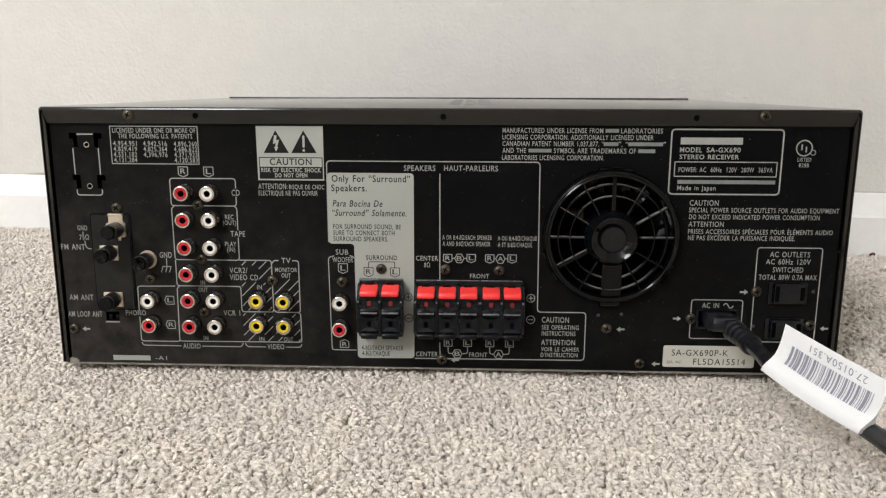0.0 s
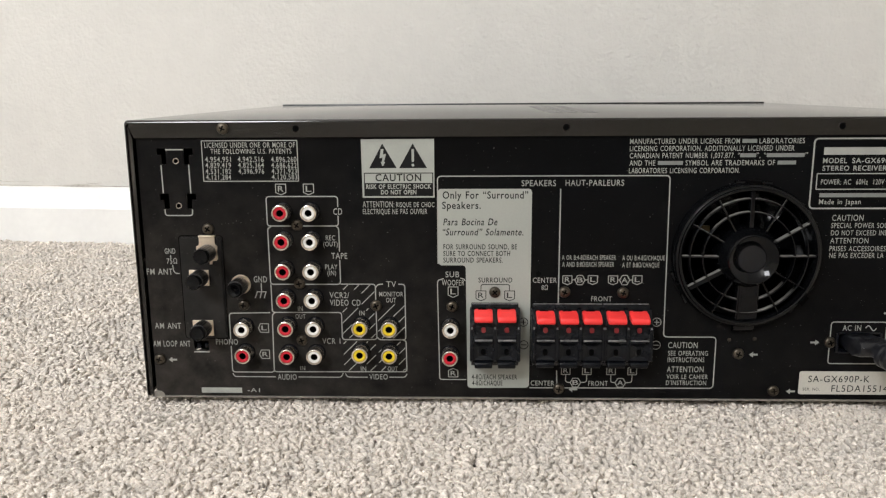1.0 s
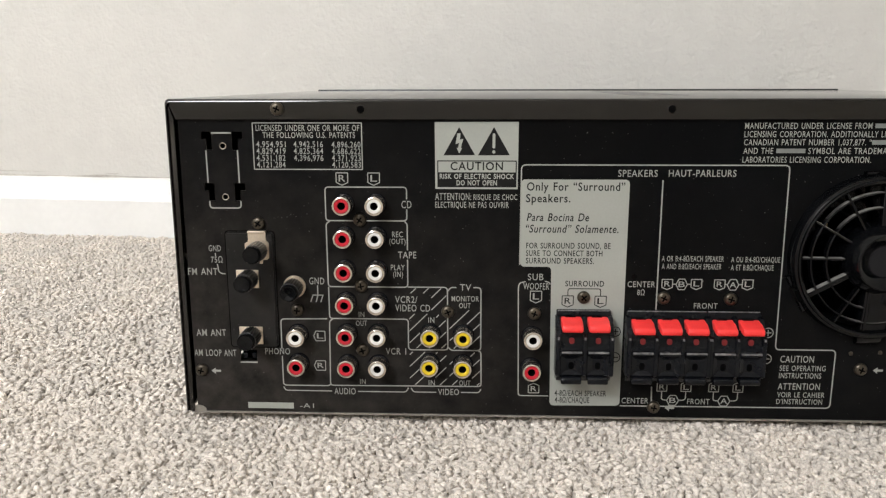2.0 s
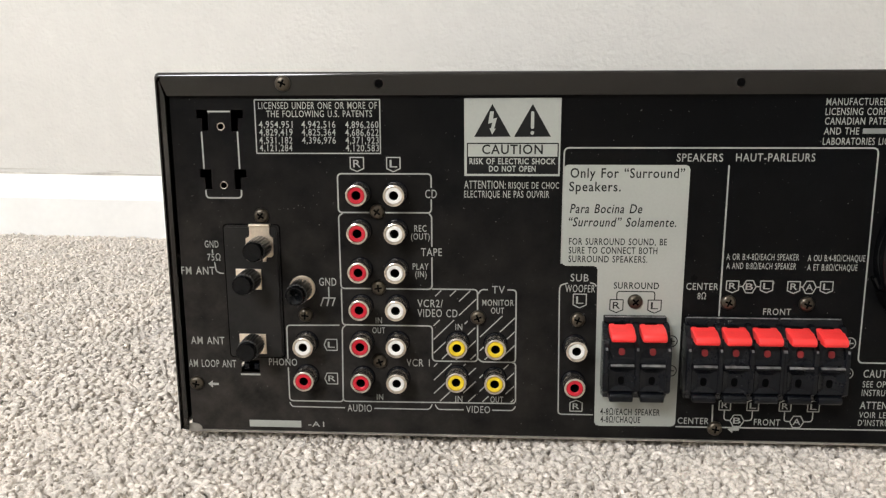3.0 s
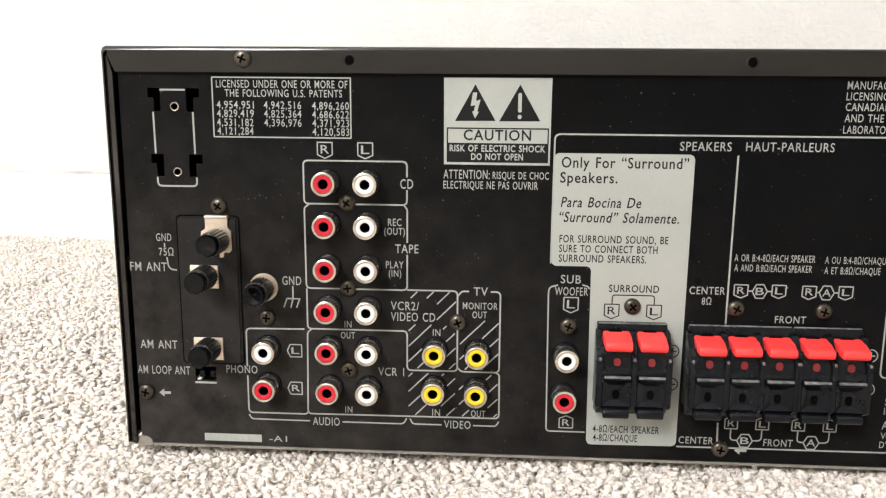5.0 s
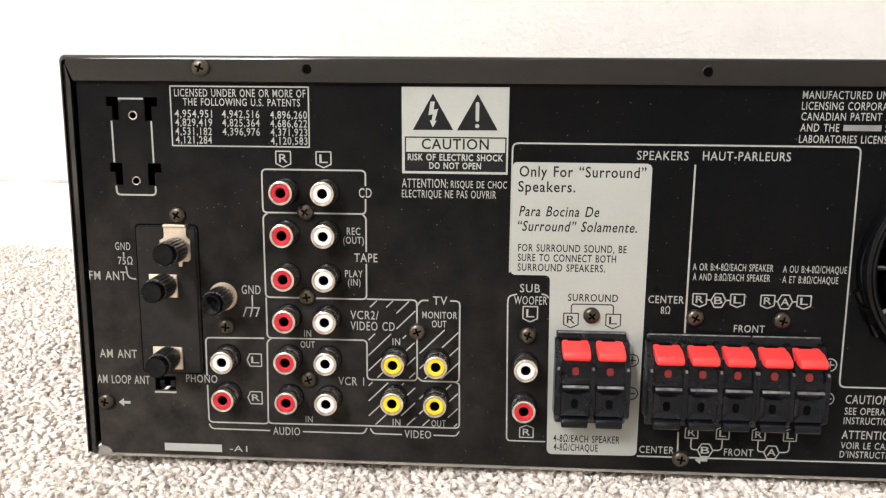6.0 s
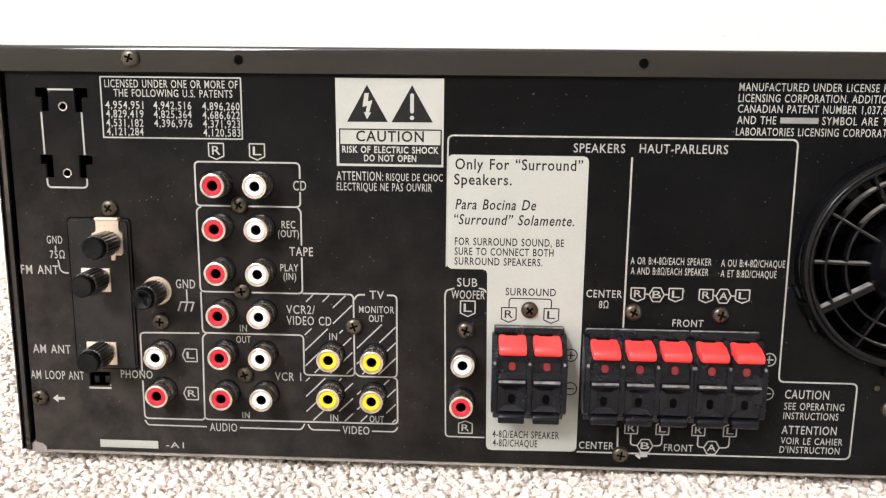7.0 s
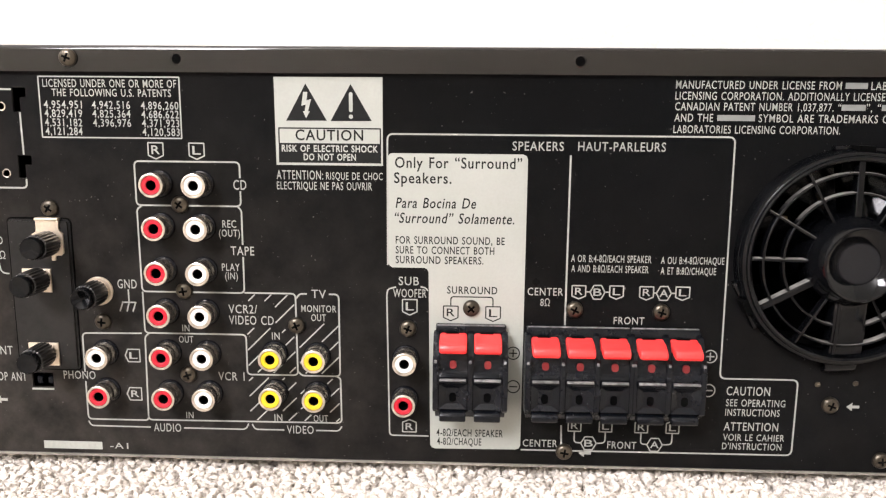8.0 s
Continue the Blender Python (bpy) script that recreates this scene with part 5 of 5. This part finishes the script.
for t in range(10):
    bm.faces.new((front[t][0], front[t + 1][0], back[t + 1][0], back[t][0]))
    bm.faces.new((front[t][16], back[t][16], back[t + 1][16], front[t + 1][16]))
flag = part("paper_flag", bm, PAPER, cord, "white paper flag with a bar code", sharp=50)
bm = bmesh.new()
random.seed(11)
s = 0.13
while s < 0.92:
    w = random.choice((0.006, 0.012, 0.02, 0.026))
    pts = [(s, 0.34), (s + w, 0.34), (s + w, 0.46), (s + w, 0.58), (s + w, 0.71), (s, 0.71), (s, 0.58), (s, 0.46)]
    vs = [bm.verts.new(flag_point(a, b, 0.0002)) for a, b in pts]
    for q in ((0, 1, 2, 7), (7, 2, 3, 6), (6, 3, 4, 5)):
        bm.faces.new([vs[i] for i in q])
    s += w + random.choice((0.006, 0.009, 0.017))
tagged(part("bar_code", bm, BARS, flag, "grey printed bar code", sharp=0), kind="stuff")
bm = bmesh.new()
vs, fs = lettering_mesh("27.0150A.351", 0.0, 0.0)
lo, hi = min(q.x for q in vs), max(q.x for q in vs)
made = [bm.verts.new(flag_point(0.84 - 0.54 * (q.x - lo) / (hi - lo), 0.90 - 0.12 * q.y / CAP, 0.0002)) for q in vs]
for f in fs:
    bm.faces.new([made[i] for i in f])
part("lettering", bm, BARS, flag, "grey printed number", sharp=0)

# ---- carpet pile: tufts of twisted yarn, one mesh ----
rng = np.random.default_rng(5)


def pile(x0, x1, y0, y1, step):
    """Places for tufts on a shaken grid."""
    gx, gy = np.meshgrid(np.arange(x0, x1, step), np.arange(y0, y1, step))
    pts = np.stack([gx.ravel(), gy.ravel()], 1)
    pts += rng.uniform(-0.55, 0.55, pts.shape) * step
    return pts


def strands(name, verts, faces, label, yarn):
    """Many alike small shapes, count x points x 3, as one mesh."""
    count, each = verts.shape[:2]
    tris = (np.array(faces)[None] + (np.arange(count) * each)[:, None, None]).reshape(-1, 3)
    flatv = verts.reshape(-1, 3)
    me = bpy.data.meshes.new(name)
    me.vertices.add(len(flatv))
    me.vertices.foreach_set("co", flatv.ravel())
    me.loops.add(tris.size)
    me.loops.foreach_set("vertex_index", tris.ravel().astype(np.int32))
    me.polygons.add(len(tris))
    me.polygons.foreach_set("loop_start", np.arange(0, tris.size, 3, dtype=np.int32))
    me.polygons.foreach_set("use_smooth", np.ones(len(tris), dtype=bool))
    me.update()
    me.validate()
    me.materials.append(yarn)
    ob = new(name, me)
    ORIGIN[ob.name] = Vector((0, 0, 0))
    return tagged(ob, label, "carpet", kind="stuff")


def swell(pts):
    """The slow rise and fall of the pile, in metres."""
    slow = 0.0007 * np.sin(pts[:, 0] * 43 + 2.5 * np.sin(pts[:, 1] * 31)) * np.sin(pts[:, 1] * 57 + 2 * np.sin(pts[:, 0] * 23))
    return slow + 0.0006 * np.sin(pts[:, 0] * 140 + 2 * np.sin(pts[:, 1] * 90)) * np.cos(pts[:, 1] * 120 + np.sin(pts[:, 0] * 70))


def clump(pts):
    """Uneven tufts some 5 mm apart, from -1 to 1."""
    x = pts[:, 0] + 0.0016 * np.sin(pts[:, 1] * 620) + 0.002 * np.sin(pts[:, 1] * 211 + 1)
    y = pts[:, 1] + 0.0016 * np.sin(pts[:, 0] * 570 + 2) + 0.002 * np.sin(pts[:, 0] * 187)
    return 0.6 * np.sin(x * 1270) * np.sin(y * 1130) + 0.4 * np.sin(x * 690 + y * 410 + 1) * np.sin(y * 770 - x * 350)


def carpet(name, pts, size, label):
    """One tuft at each place: a short twisted end of yarn, blunt at the top."""
    count = len(pts)
    seg = 4
    lean = rng.normal(0, 1, (count, 2)) * size * 0.5
    tall = rng.normal(0.0058, 0.00045, count) + swell(pts) + 0.0010 * clump(pts)
    wide = size * rng.uniform(0.42, 0.78, count)
    turn = rng.uniform(0, 2 * np.pi, count)
    rows = []
    for h, r, k in ((0.0, 0.75, 0.0), (0.66, 1.05, 0.5), (0.92, 0.85, 0.95)):
        for q in range(seg):
            a = turn + 2 * np.pi * q / seg + h * 2.2
            squash = rng.uniform(0.5, 1.25, count)
            rows.append(np.stack([pts[:, 0] + lean[:, 0] * k + wide * r * squash * np.cos(a), pts[:, 1] + lean[:, 1] * k + wide * r * squash * np.sin(a),
                                  -0.0066 + tall * h + rng.normal(0, 0.0003, count) * (h > 0)], 1))
    rows.append(np.stack([pts[:, 0] + lean[:, 0] * 1.05, pts[:, 1] + lean[:, 1] * 1.05, -0.0066 + tall], 1))
    faces = []
    for level in range(2):
        for q in range(seg):
            j = (q + 1) % seg
            a, b, c2, d2 = level * seg + q, level * seg + j, (level + 1) * seg + j, (level + 1) * seg + q
            faces += [(a, b, c2), (a, c2, d2)]
    for q in range(seg):
        faces.append((2 * seg + q, 2 * seg + (q + 1) % seg, 3 * seg))
    return strands(name, np.stack(rows, 1), faces, label, YARN)


def frizz(name, pts, long, thick, label):
    """Loose curled fibres over the tufts: thin strips, bent twice."""
    count = len(pts)
    way = rng.uniform(0, 2 * np.pi, count)
    bend = rng.normal(0, 1.1, count)
    length = long * rng.uniform(0.5, 1.3, count)
    base = -0.0012 + swell(pts) + 0.0015 * clump(pts) + rng.normal(0, 0.0006, count)
    rise = length * rng.uniform(0.1, 0.65, count)
    tilt = rng.uniform(-0.45, 0.45, count)
    x, y = pts[:, 0] - 0.4 * length * np.cos(way), pts[:, 1] - 0.4 * length * np.sin(way)
    rows = []
    for k in range(3):
        f = k / 2
        a = way + bend * f
        cx, cy = x + length * f * np.cos(a), y + length * f * np.sin(a)
        cz = base + rise * math.sin(math.pi * min(0.75, 0.1 + 0.6 * f))
        w = thick * (1.0, 1.0, 0.45)[k]
        for e in (-1, 1):
            rows.append(np.stack([cx - e * np.sin(a) * w * np.cos(tilt), cy + e * np.cos(a) * w * np.cos(tilt), cz + e * w * np.sin(tilt)], 1))
    faces = []
    for k in range(2):
        faces += [(2 * k, 2 * k + 1, 2 * k + 3), (2 * k, 2 * k + 3, 2 * k + 2)]
    return strands(name, np.stack(rows, 1), faces, label, FIBRE)


def wall_v(p):
    """Distance from the wall, in front of it positive."""
    w = np.array([-WALL_SLOPE, 1.0]) / math.hypot(WALL_SLOPE, 1.0)
    return -((p - np.array([WALL_X, WALL_Y])) @ w)


near = pile(-0.42, 0.42, -0.18, 0.03, 0.0021)
sides = np.concatenate([pile(-0.70, -0.205, 0.03, 0.48, 0.0027), pile(0.205, 0.50, 0.03, 0.41, 0.0030), pile(-0.62, -0.42, -0.15, 0.03, 0.0030)])
sides = sides[wall_v(sides) > 0.016]
around = np.concatenate([pile(-0.95, 0.95, -0.75, -0.18, 0.0095), pile(-0.95, -0.70, -0.18, 0.50, 0.0095), pile(-0.70, -0.62, -0.18, 0.03, 0.0095), pile(-0.62, -0.42, -0.18, -0.15, 0.0095), pile(0.42, 0.95, -0.18, 0.03, 0.0095), pile(0.50, 0.95, 0.03, 0.40, 0.0095)])
around = around[wall_v(around) > 0.018]
carpet("carpet_pile", near, 0.0032, "beige twisted cut-pile carpet tufts")
carpet("carpet_pile", sides, 0.0036, "beige twisted cut-pile carpet tufts")
carpet("carpet_pile", around, 0.0085, "beige twisted cut-pile carpet tufts")
frizz("carpet_fibre", pile(-0.40, 0.40, -0.17, 0.012, 0.0013), 0.0020, 0.0002, "loose curled fibres on the beige carpet")
side_fibre = np.concatenate([pile(-0.62, -0.205, 0.012, 0.45, 0.0022), pile(0.205, 0.47, 0.012, 0.38, 0.0022)])
frizz("carpet_fibre", side_fibre[wall_v(side_fibre) > 0.018], 0.0018, 0.0003, "loose curled fibres on the beige carpet")

# ---- a scrap of lint on the carpet by the baseboard ----
bm = bmesh.new()
tube(bm, spline([(0.3985, 0.3370, 0.0004), (0.4000, 0.3362, 0.0020), (0.4020, 0.3366, 0.0022), (0.4034, 0.3374, 0.0006)], 5), 0.0009, 8)
alone("lint", bm, LINT, "small dark red scrap of lint on the carpet", "lint", sharp=0)
